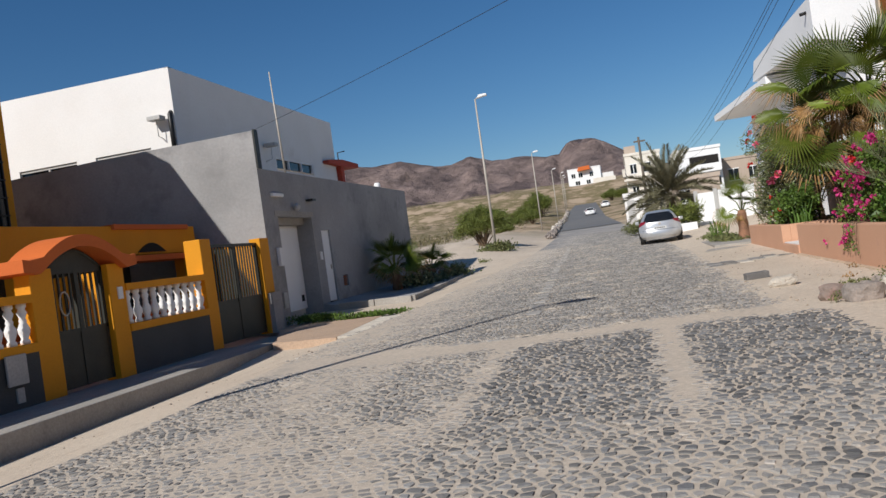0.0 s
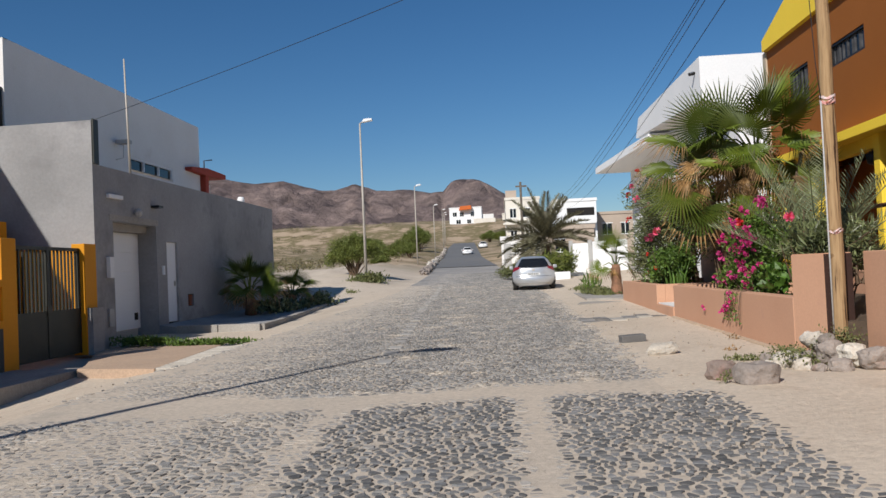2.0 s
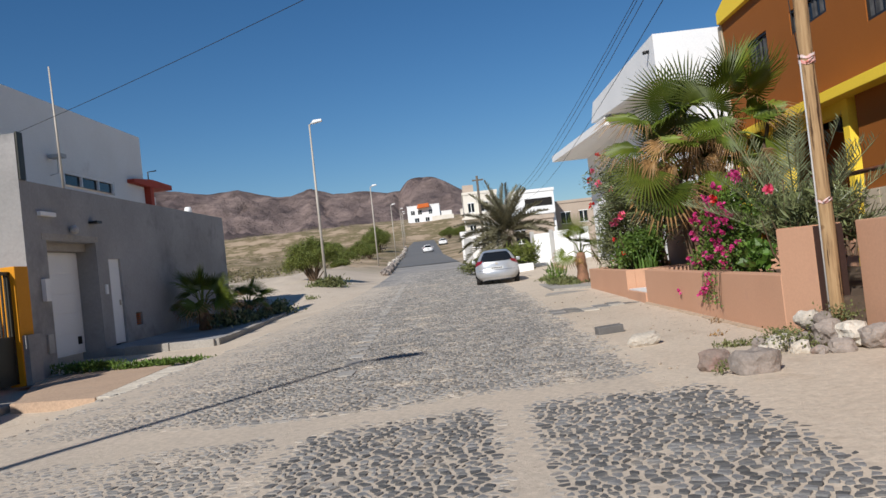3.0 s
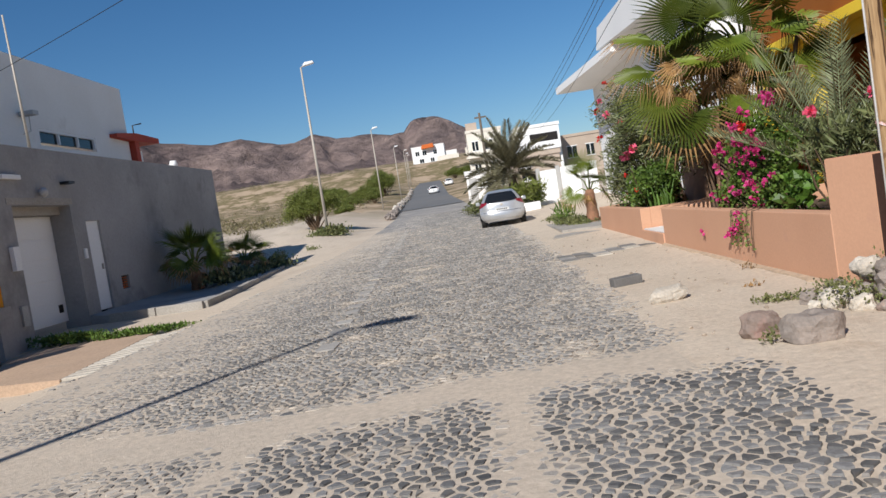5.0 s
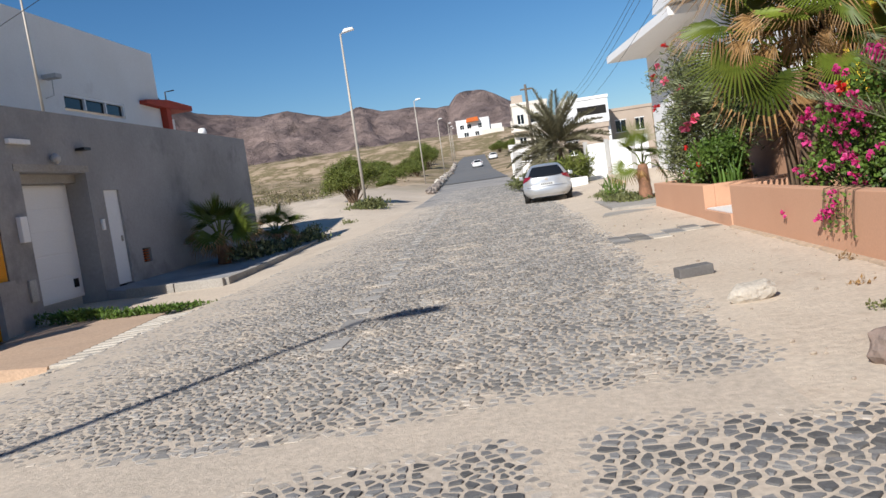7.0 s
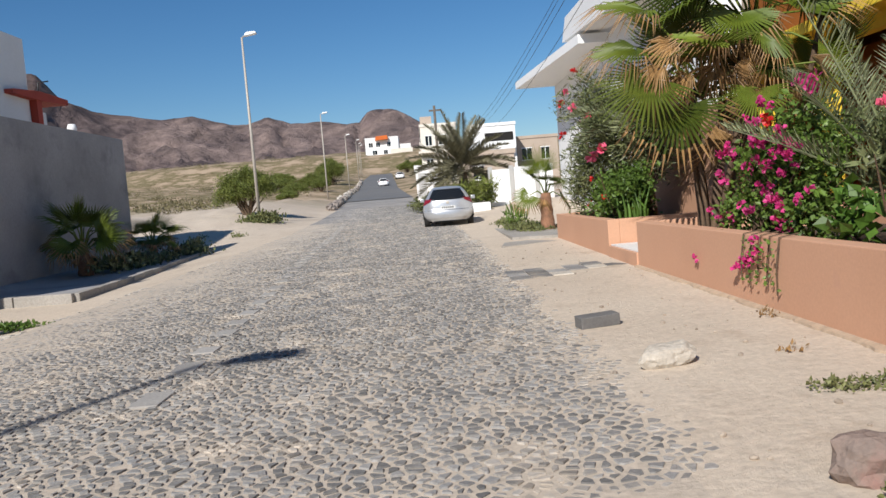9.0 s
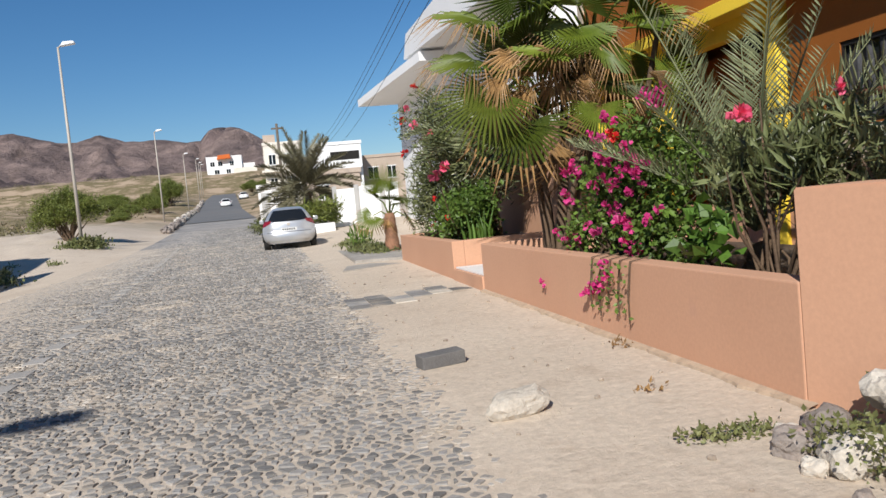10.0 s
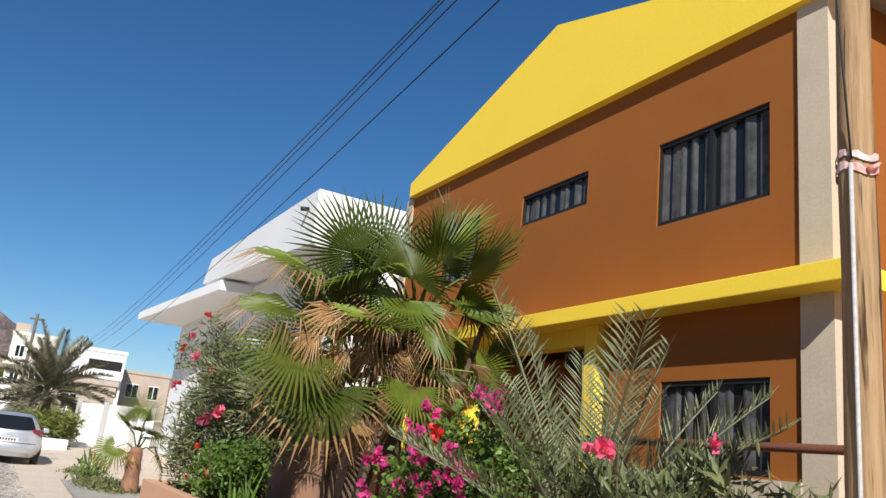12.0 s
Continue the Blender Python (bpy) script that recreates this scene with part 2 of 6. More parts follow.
# ---- the lie of the land ----
def lerp(x, rows):
    if x <= rows[0][0]:
        return rows[0][1]
    for (a, u), (b, v) in zip(rows, rows[1:]):
        if x <= b:
            return u + (v - u) * (x - a) / (b - a)
    return rows[-1][1]


ROAD_Z = [(-400, -4), (-60, -1.6), (-20, -0.5), (0, -0.12), (8, 0), (17, 0.05), (35, 0.28), (50, 0.6), (88, 1.7), (115, 2.7), (132, 3.2), (176, 6.0), (250, 9.6), (285, 17.6), (500, 33), (700, 46)]
ROAD_X = [(-60, -1.0), (35, -1.1), (60, -1.8), (115, -4.9), (150, -6.5), (180, -7.9), (260, -11), (330, -15)]
RIDGE = [(-180, 2.5), (-100, 4), (-60, 8), (-40, 9), (-30, 9.6), (-24.7, 9.9), (-23.3, 8.2), (-21.4, 7.4), (-19.7, 7.1), (-17.5, 6.7), (-15.3, 6.85), (-12.9, 6.15), (-11.6, 6.1), (-10.3, 6.5), (-9.3, 6.2), (-8.7, 6.0), (-6.5, 5.95), (-4.8, 5.7), (-3.9, 5.72), (-3.7, 5.9), (-3.5, 6.28), (-3.0, 6.48), (-2.4, 6.56), (-1.7, 6.52), (-1.1, 6.35), (-0.4, 5.95), (0.8, 5.2), (2.5, 4.2), (6, 3.2), (12, 2.4), (40, 2), (180, 2.5)]


def smooth(a, b, x):
    t = min(1, max(0, (x - a) / (b - a)))
    return t * t * (3 - 2 * t)


def land(x, y):
    """The height of the ground."""
    z = lerp(y, ROAD_Z)
    off = x - lerp(y, ROAD_X)
    if off < -2.6:
        near = -0.16 * min(-2.6 - off, 2.2 + 1.2 * (1 - smooth(10.5, 14.5, y))) * (1 - smooth(30, 46, y))
        bank = (0.05 * min(-2.6 - off, 6) + 0.25 * smooth(3.5, 6.5, -off)) * smooth(36, 48, y)
        near *= 1 - 0.45 * smooth(17.6, 19.4, y)
        z += near + bank
        z += smooth(4.5, 8, -off) * smooth(36, 48, y) * (0.6 * noise.noise((x * 0.13, y * 0.09, 3)) + 0.35 * abs(noise.noise((x * 0.4, y * 0.3, 6))) + 0.1 * noise.noise((x * 1.3, y * 1.1, 2)))
    if off > 2.9:
        z += 0.02 * min(off - 2.9, 4) + 0.05 * smooth(28, 45, y) * min(off - 2.9, 6)
    r = math.hypot(x, y)
    if r > 60:
        z += 1.2 * smooth(60, 200, r) * smooth(6, 30, abs(off)) * noise.noise((x * 0.02, y * 0.02, 0.5))
    if r > 380:
        az = math.degrees(math.atan2(x, y))
        el = lerp(az, RIDGE) + 0.10 * noise.noise((az * 1.1, 2.0, 0.0)) + 0.07 * abs(noise.noise((az * 3.1, 5.0, 0.0)))
        top = 1.3 + 1450 * math.tan(radians(el))
        foot = lerp(r, [(0, 0), (300, 14), (560, 30), (3000, 60)])
        u = smooth(620, 1450, r) ** 1.25
        bend = az + 3.5 * noise.noise((az * 0.15, r * 0.004, 7.0)) + 1.2 * noise.noise((az * 0.5, r * 0.012, 4.0))
        gully = 0.8 * abs(noise.noise((bend * 0.28, r * 0.0025, 2.0))) + 0.5 * abs(noise.noise((bend * 0.8, r * 0.006, 5.0))) + 0.3 * abs(noise.noise((bend * 2.1, r * 0.014, 9.0)))
        zm = foot + (top - foot) * u + 62 * (0.32 - gully) * u * (1 - u) * 2.0
        zm += 15 * noise.fractal((x * 0.012, y * 0.012, 1), 1.0, 2.1, 4) * smooth(600, 900, r) * (1 - smooth(1250, 1420, r))
        zm = min(zm, 0.3 + r * math.tan(radians(el)))
        if r > 1450:
            zm = top - (r - 1450) * 0.22
        w = smooth(380, 620, r)
        z = z * (1 - w) + zm * w
    return z


def build_land():
    azs = [-180 + 4 * k for k in range(33)] + [-48 + 0.3 * k for k in range(0, 321)] + [52 + 4 * k for k in range(32)]
    rs = [0.6]
    while rs[-1] < 3200:
        rs.append(rs[-1] * (1.04 if rs[-1] < 420 else 1.022))
    verts = [(0, 0, land(0, 0))]
    for r in rs:
        for a in azs:
            x, y = r * math.sin(radians(a)), r * math.cos(radians(a))
            verts.append((x, y, land(x, y)))
    n = len(azs)
    faces = [(0, 1 + k, 1 + (k + 1) % n) for k in range(n)]
    for i in range(len(rs) - 1):
        b = 1 + i * n
        for k in range(n):
            q = (k + 1) % n
            faces.append((b + k, b + n + k, b + n + q, b + q))
    me = bpy.data.meshes.new("mesh")
    me.from_pydata(verts, [], faces)
    me.polygons.foreach_set("use_smooth", [True] * len(faces))
    return me


def land_material():
    """Sand near by; dry grass and scrub on the plain; brown and reddish rock on the slopes."""
    m = bpy.data.materials.new("open_land")
    m.use_nodes = True
    nt = m.node_tree
    p = nt.nodes["Principled BSDF"]
    g = nt.nodes.new("ShaderNodeNewGeometry")
    pos = g.outputs["Position"]
    sep = nt.nodes.new("ShaderNodeSeparateXYZ")
    nt.links.new(pos, sep.inputs[0])
    sand = ramp(nt, noise_tex(nt, 0.35), [(0.3, (0.63, 0.535, 0.425)), (0.7, (0.55, 0.455, 0.355))])
    spots = ramp(nt, noise_tex(nt, 1.6, 8, 0.65), [(0.56, (0, 0, 0)), (0.72, (1, 1, 1))])
    sand = mix(nt, spots, sand, (0.47, 0.375, 0.285))
    grit = ramp(nt, noise_tex(nt, 18, 6, 0.7), [(0.3, (0.8, 0.8, 0.8)), (0.7, (1.1, 1.1, 1.1))])
    sand = mix(nt, 1.0, sand, grit, "MULTIPLY")
    def between(sock, a, b):
        n = nt.nodes.new("ShaderNodeMapRange")
        n.inputs[1].default_value, n.inputs[2].default_value = a, b
        nt.links.new(sock, n.inputs[0])
        return n.outputs[0]
    dry = ramp(nt, noise_tex(nt, 0.11, 9, 0.66), [(0.36, (0.42, 0.315, 0.215)), (0.45, (0.165, 0.14, 0.068)), (0.52, (0.27, 0.205, 0.125)), (0.58, (0.43, 0.325, 0.225))])
    col = mix(nt, between(sep.outputs[1], 58, 95), sand, dry)
    rock = ramp(nt, noise_tex(nt, 0.006, 9, 0.62), [(0.3, (0.10, 0.08, 0.078)), (0.44, (0.15, 0.113, 0.107)), (0.55, (0.245, 0.185, 0.165)), (0.62, (0.16, 0.122, 0.114)), (0.74, (0.115, 0.09, 0.087))])
    streak = ramp(nt, noise_tex(nt, 0.03, 9, 0.7), [(0.35, (0.55, 0.55, 0.56)), (0.65, (1.4, 1.38, 1.35))])
    rock = mix(nt, 1.0, rock, streak, "MULTIPLY")
    col = mix(nt, between(sep.outputs[2], 30, 52), col, rock)
    dark = ramp(nt, between(sep.outputs[2], 130, 175), [(0, (1, 1, 1)), (1, (0.62, 0.6, 0.6))])
    col = mix(nt, 1.0, col, dark, "MULTIPLY")
    nt.links.new(col, p.inputs["Base Color"])
    p.inputs["Roughness"].default_value = 0.95
    p.inputs["Specular IOR Level"].default_value = 0.15
    bn = nt.nodes.new("ShaderNodeBump")
    bn.inputs["Strength"].default_value, bn.inputs["Distance"].default_value = 0.7, 0.03
    nt.links.new(noise_tex(nt, 7, 9, 0.7), bn.inputs["Height"])
    crag = nt.nodes.new("ShaderNodeBump")
    crag.inputs["Distance"].default_value = 13
    nt.links.new(between(sep.outputs[2], 30, 60), crag.inputs["Strength"])
    nt.links.new(noise_tex(nt, 0.022, 10, 0.68), crag.inputs["Height"])
    nt.links.new(bn.outputs[0], crag.inputs["Normal"])
    nt.links.new(crag.outputs[0], p.inputs["Normal"])
    return m


ground_mesh = build_land()
ground_mesh.materials.append(land_material())
ground = tagged(new("ground", ground_mesh), "dry sandy ground rising to bare brown mountains", "ground", kind="structure")


def strip(y0, y1, step, half_l, half_r, lift):
    bm = bmesh.new()
    rows, y = [], y0
    while y <= y1 + 1e-6:
        c = lerp(y, ROAD_X)
        xs = [c + half_l * k / 6 for k in range(-6, 0)] + [c + half_r * k / 6 for k in range(0, 7)]
        rows.append([bm.verts.new((x, y, lerp(y, ROAD_Z) + lift + 0.0003 * max(0, y - 10))) for x in xs])
        y += step
    for a, b in zip(rows, rows[1:]):
        for k in range(len(a) - 1):
            bm.faces.new((a[k], a[k + 1], b[k + 1], b[k])).smooth = True
    return bm


structure("road", strip(-40, 44, 1.0, 3.1, 3.25, 0.012), M_roadsand, "dusty sand bedding of a cobbled street", "road")
structure("road_far", strip(43.6, 82, 2.0, 3.1, 3.1, 0.012), M_cobble_far, "worn grey stone-paved street running uphill", "road")
structure("road_asphalt", strip(80, 244, 4.0, 3.2, 3.2, 0.06), M_asphalt, "dark asphalt road climbing the slope", "road")

# ---- grey house with a white upper floor ----
GX = -8.63
M_canopy = material("faded_red_paint", (0.45, 0.07, 0.04), (0.38, 0.06, 0.035), 1, 30, 0.8, grain=0.4)
house = thing("grey_white_house", (-12, 24, 0), "white rendered house behind a grey cement yard wall", "house")
part("yard_wall", holed("x", GX, -0.25, 17.95, 32.0, -0.4, 4.1, [(18.58, 20.97, -0.4, 2.82), (21.6, 22.33, -0.4, 2.42), (23.0, 23.45, 0.56, 0.92)]), M_grey, house, "grey cement-rendered yard wall")
part("front_wall", prism([(-19.5, -0.4), (GX, -0.4), (GX, 5.105), (-13.4, 5.06), (-19.5, 4.86)], "y", 17.70, 17.95), M_grey, house, "tall grey cement-rendered end wall")
part("corner_cap", boxes((GX, GX + 0.04, 17.72, 17.95, 4.1, 5.14)), M_gate, house, "dark metal edge strip")
part("recess", boxes((GX - 0.6, GX - 0.25, 18.38, 18.58, -0.3, 3.0), (GX - 0.6, GX - 0.25, 20.97, 21.17, -0.3, 3.0), (GX - 0.6, GX - 0.25, 18.58, 20.97, 2.82, 3.0)), M_grey, house)
door = part("garage_door", boxes((GX - 0.58, GX - 0.52, 18.58, 20.97, 0.1, 2.62), bevel=0.004), M_white_clean, house, "white sectional garage door")
for k in range(5):
    part("door_panel", boxes((GX - 0.52, GX - 0.505, 18.62, 20.93, 0.14 + k * 0.495, 0.60 + k * 0.495), bevel=0.006), M_white_clean, door)
part("vent_grille", boxes((GX - 0.505, GX - 0.49, 20.6, 20.78, 0.33, 0.52)), M_inner_shade, door, "small dark vent")
part("recess_head", boxes((GX - 0.7, GX - 0.27, 18.58, 20.97, 2.63, 2.82)), M_concrete, house, "bare rough concrete lintel")
part("lintel_patch", boxes((GX, GX + 0.012, 18.4, 21.1, 2.84, 2.98)), M_concrete, house, "unpainted rough cement patch")
sd = part("side_door", boxes((GX - 0.12, GX - 0.06, 21.6, 22.33, 0.18, 2.42), bevel=0.005), M_white_clean, house, "plain white metal door")
part("handle", boxes((GX - 0.06, GX - 0.02, 22.16, 22.2, 1.18, 1.32), bevel=0.006), M_galv, sd)
# near-black backing in place of the unlit space behind the door
part("door_dark_backing", boxes((GX - 0.25, GX - 0.2, 21.6, 22.33, 0.0, 2.42)), M_inner_shade, house)
vent = part("vent", boxes((GX - 0.2, GX - 0.16, 23.0, 23.45, 0.56, 0.92)), M_inner_shade, house, "rusty louvred vent")
for k in range(5):
    part("slat", boxes((GX - 0.1, GX - 0.05, 23.02, 23.43, 0.59 + k * 0.065, 0.61 + k * 0.065)), M_redorange, vent)
part("meter_box", boxes((GX, GX + 0.1, 18.2, 18.42, 1.45, 1.95), bevel=0.012), M_white_clean, house, "white meter box")
part("lower_box", boxes((GX, GX + 0.05, 18.2, 18.42, 0.3, 0.72), bevel=0.008), M_pvc, house, "pale hatch")
part("bell_box", boxes((GX, GX + 0.05, 21.25, 21.36, 1.5, 1.75), bevel=0.008), M_white_clean, house)
part("tube_lamp", boxes((GX, GX + 0.09, 18.3, 18.98, 3.36, 3.46), bevel=0.015), M_white_clean, house, "white strip lamp on the wall")
part("bracket", boxes((GX, GX + 0.22, 20.7, 20.98, 3.3, 3.36)), M_frame, house, "dark wall bracket")
part("wall_lamp", lathe([(0.03, 0), (0.09, 0.05), (0.1, 0.14), (0.04, 0.22)], 10, (GX + 0.12, 19.7, 2.98)), M_pvc, house, "old bulkhead lamp above the garage")
part("upper_front", holed("y", 19.69, 0.25, -20.5, -12.23, 0.0, 7.82, [(-17.6, -15.5, 5.0, 5.55), (-14.83, -12.9, 5.0, 5.55)]), M_white, house, "white rendered upper wall")
part("upper_side", holed("x", -11.98, -0.25, 19.69, 33.0, 0.0, 7.82, [(26.5, 30.2, 5.2, 5.72)]), M_white, house, "white rendered upper wall in shade")
part("upper_back", boxes((-20.5, -12.23, 32.75, 33.0, 0, 7.82)), M_white, house)
part("upper_roof", boxes((-20.5, -12.23, 19.94, 32.75, 7.5, 7.7)), M_white, house)
for x0, x1 in ((-17.6, -15.5), (-14.83, -12.9)):
    w = part("window", boxes((x0, x1, 19.80, 19.84, 5.0, 5.55)), M_glass, house)
    part("frame", boxes((x0, x1, 19.74, 19.8, 5.47, 5.55), ((x0 + x1) / 2 - 0.03, (x0 + x1) / 2 + 0.03, 19.74, 19.8, 5.0, 5.47)), M_pvc, w, "grey window frame")
w = part("window", boxes((-12.1, -12.08, 26.5, 30.2, 5.3, 5.72)), M_glass, house)
part("frame", boxes((-12.08, -12.0, 26.5, 30.2, 5.64, 5.72), *[(-12.08, -12.0, y, y + 0.07, 5.3, 5.64) for y in (26.5, 27.7, 28.95, 30.13)]), M_white_clean, w, "white window frame")
part("roof_parapet", boxes((-20.5, -20.3, 19.69, 33, 7.82, 7.9), (-20.5, -11.98, 19.69, 19.89, 7.82, 7.84), (-12.18, -11.98, 19.69, 33, 7.82, 7.84)), M_white, house)
part("canopy", prism([(31.4, 5.95), (33.2, 6.1), (35.4, 6.06), (35.4, 5.86), (33.4, 5.78), (31.4, 5.82)], "x", -13.6, -11.7), M_canopy, house, "red-painted concrete canopy")
part("canopy_post", boxes((-12.0, -11.75, 33.05, 33.4, 3.0, 5.9)), M_canopy, house)
part("canopy_wall", boxes((-12.3, -12.05, 33.05, 34.3, 3.0, 5.5)), M_white, house)
part("downpipe", tube(bmesh.new(), [(-12.08, 19.62, 4.9), (-12.08, 19.62, 6.42), (-12.08, 19.7, 6.5)], 0.07), M_frame, house, "black downpipe")
part("antenna_mast", tube(bmesh.new(), [(-9.06, 20.5, 3.9), (-9.14, 20.5, 7.3)], [0.035, 0.02], 8), M_galv, house, "thin pale mast")
for x, y, z in ((-12.45, 19.45, 6.3), (-11.7, 25.6, 6.0)):
    f = part("floodlight", boxes((x - 0.22, x + 0.22, y - 0.16, y + 0.16, z - 0.04, z + 0.09), bevel=0.02), M_pvc, house, "grey floodlight on a bracket")
    part("arm", tube(bmesh.new(), [(x, y, z - 0.03), (x, y + 0.02, z - 0.5), (x, y + 0.24, z - 0.55)] if y < 20 else [(x, y, z - 0.03), (x - 0.02, y, z - 0.5), (x - 0.28, y, z - 0.55)], 0.014, 6), M_pvc, f)
part("aerial", tube(bmesh.new(), [(-12.5, 34.9, 6.0), (-12.5, 34.9, 6.7), (-12.2, 35.1, 6.75)], 0.03, 5), M_frame, house)
part("tank_lid", lathe([(0.12, 0), (0.14, 0.1), (0.1, 0.22)], 10, (GX - 0.15, 28.6, 4.08)), M_white_clean, house, "white fitting on the wall")

# raised pavement with a kerb in front of it
PAVE = [(-5.74, 20.7, 0.05), (-5.9, 24.0, 0.06), (-6.35, 29.5, 0.08), (-6.85, 35.4, 0.11), (-8.6, 35.6, 0.2), (-8.63, 27.0, 0.18), (-8.63, 21.0, 0.14), (-8.1, 20.9, 0.07)]
bm = bmesh.new()
top = bm.faces.new([bm.verts.new(p) for p in PAVE])
for g in bmesh.ops.extrude_face_region(bm, geom=[top])["geom"]:
    if isinstance(g, bmesh.types.BMVert):
        g.co.z -= 0.45
bmesh.ops.recalc_face_normals(bm, faces=bm.faces[:])
structure("pavement", bm, M_grey, "grey cement pavement in the shade of the wall", "pavement")
kerb = thing("kerb", (-5.5, 22, 0.05), "pale concrete kerb round a planted pavement", "kerb", kind="structure")
EDGE = [PAVE[7], PAVE[0], PAVE[1], PAVE[2], PAVE[3]]
for a, b in zip(EDGE, EDGE[1:]):
    a, b = Vector(a), Vector(b)
    n = max(1, round((b - a).length / 0.95))
    for k in range(n):
        p, q = a.lerp(b, (k + 0.01) / n), a.lerp(b, (k + 0.99) / n)
        bm = box(bmesh.new(), 0, (q - p).length, -0.09, 0.09, -0.35, 0.04, bevel=0.02)
        bm.transform(Matrix.Translation(p + Vector((0, 0, random.uniform(-0.012, 0.012)))) @ (q - p).to_track_quat("X", "Z").to_matrix().to_4x4())
        part("kerb_stone", bm, M_concrete, kerb)

# pinkish drive slab and its pale edge
drive = structure("driveway", prism([(-6.95, 13.75), (-5.35, 13.35), (-5.75, 17.7), (-8.5, 18.6), (-8.5, 17.4), (-7.1, 14.3)], "z", -0.5, -0.18, 0.01), M_pink_slab, "pinkish concrete driveway slab", "driveway")
ramp_edge = tagged(new("driveway_edge", mesh_of(prism([(-5.34, 13.3), (-4.78, 13.42), (-5.1, 17.25), (-5.74, 17.5)], "z", -0.5, -0.215, 0.01), M_concrete)), "ribbed pale concrete ramp edge of a driveway", "driveway", kind="structure")
for k in range(17):
    y = 13.4 + k * 0.235
    bm = box(bmesh.new(), -0.29, 0.29, 0, 0.15, -0.03, 0.03, 0.012)
    bm.transform(Matrix.Translation((-5.055 - 0.085 * (y - 13.4), y, -0.2)) @ pose(0, 0, 0, 0, 0, 5))
    part("rib", bm, M_rock_pale, ramp_edge)
structure("footway", boxes((-8.6, -7.05, -12, 14.25, -0.7, -0.21), bevel=0.015), M_concrete, "raised concrete footway along a fence", "pavement")

# ---- orange house and its fence ----
FX = -8.45
fence = thing("orange_fence", (FX, 13, -0.2), "orange rendered garden fence with white balusters and a grey dado", "fence")
def pillar(y0, y1, top, deep=0.3):
    return part("pillar", boxes((FX - deep, FX, y0, y1, -0.22, top), bevel=0.015), M_orange, fence)
pillar(16.9, 17.4, 2.22); pillar(14.0, 14.45, 2.24, 0.4); pillar(10.75, 11.2, 1.85); pillar(8.85, 9.35, 1.85)
part("plinth", boxes((FX, FX + 0.12, 16.95, 17.42, -0.22, 0.8)), M_grey, fence)
def balusters(y0, y1):
    part("dado", boxes((FX - 0.2, FX, y0, y1, -0.22, 0.58)), M_dado, fence, "dark grey textured dado")
    part("lower_rail", boxes((FX - 0.22, FX + 0.03, y0, y1, 0.58, 0.72), bevel=0.01), M_orange, fence)
    part("top_rail", boxes((FX - 0.22, FX + 0.03, y0, y1, 1.34, 1.47), bevel=0.01), M_orange, fence)
    prof = [(0.075, 0), (0.075, 0.05), (0.05, 0.08), (0.085, 0.18), (0.09, 0.24), (0.05, 0.33), (0.06, 0.36), (0.045, 0.4), (0.075, 0.48), (0.05, 0.54), (0.075, 0.57), (0.075, 0.62)]
    me = mesh_of(lathe(prof, 12), M_white_clean)
    n = int((y1 - y0) / 0.265)
    for k in range(n):
        b = new("baluster", me)
        b.parent, b.matrix_parent_inverse = fence, Matrix.Translation(-fence.location)
        b.location = (FX - 0.1, y0 + (k + 0.5) * (y1 - y0) / n, 0.72)
balusters(11.2, 14.0); balusters(4.2, 8.85)
arc = [(y, 1.78 + 0.46 * math.sin(math.pi * (y - 8.95) / 2.2) ** 0.8) for y in [8.95 + 2.2 * k / 20 for k in range(21)]]
band = [(8.6, 2.0), (8.75, 1.98)] + [(y, z + 0.14) for y, z in arc[1:-1]] + [(11.3, 1.98), (11.45, 2.0), (11.45, 1.8), (11.15, 1.76)] + [(y, z - 0.06) for y, z in arc[-2:0:-1]] + [(8.95, 1.76), (8.6, 1.8)]
part("arch", prism(band, "x", FX - 0.55, FX + 0.14), M_redorange, fence, "red-orange arched gate hood")
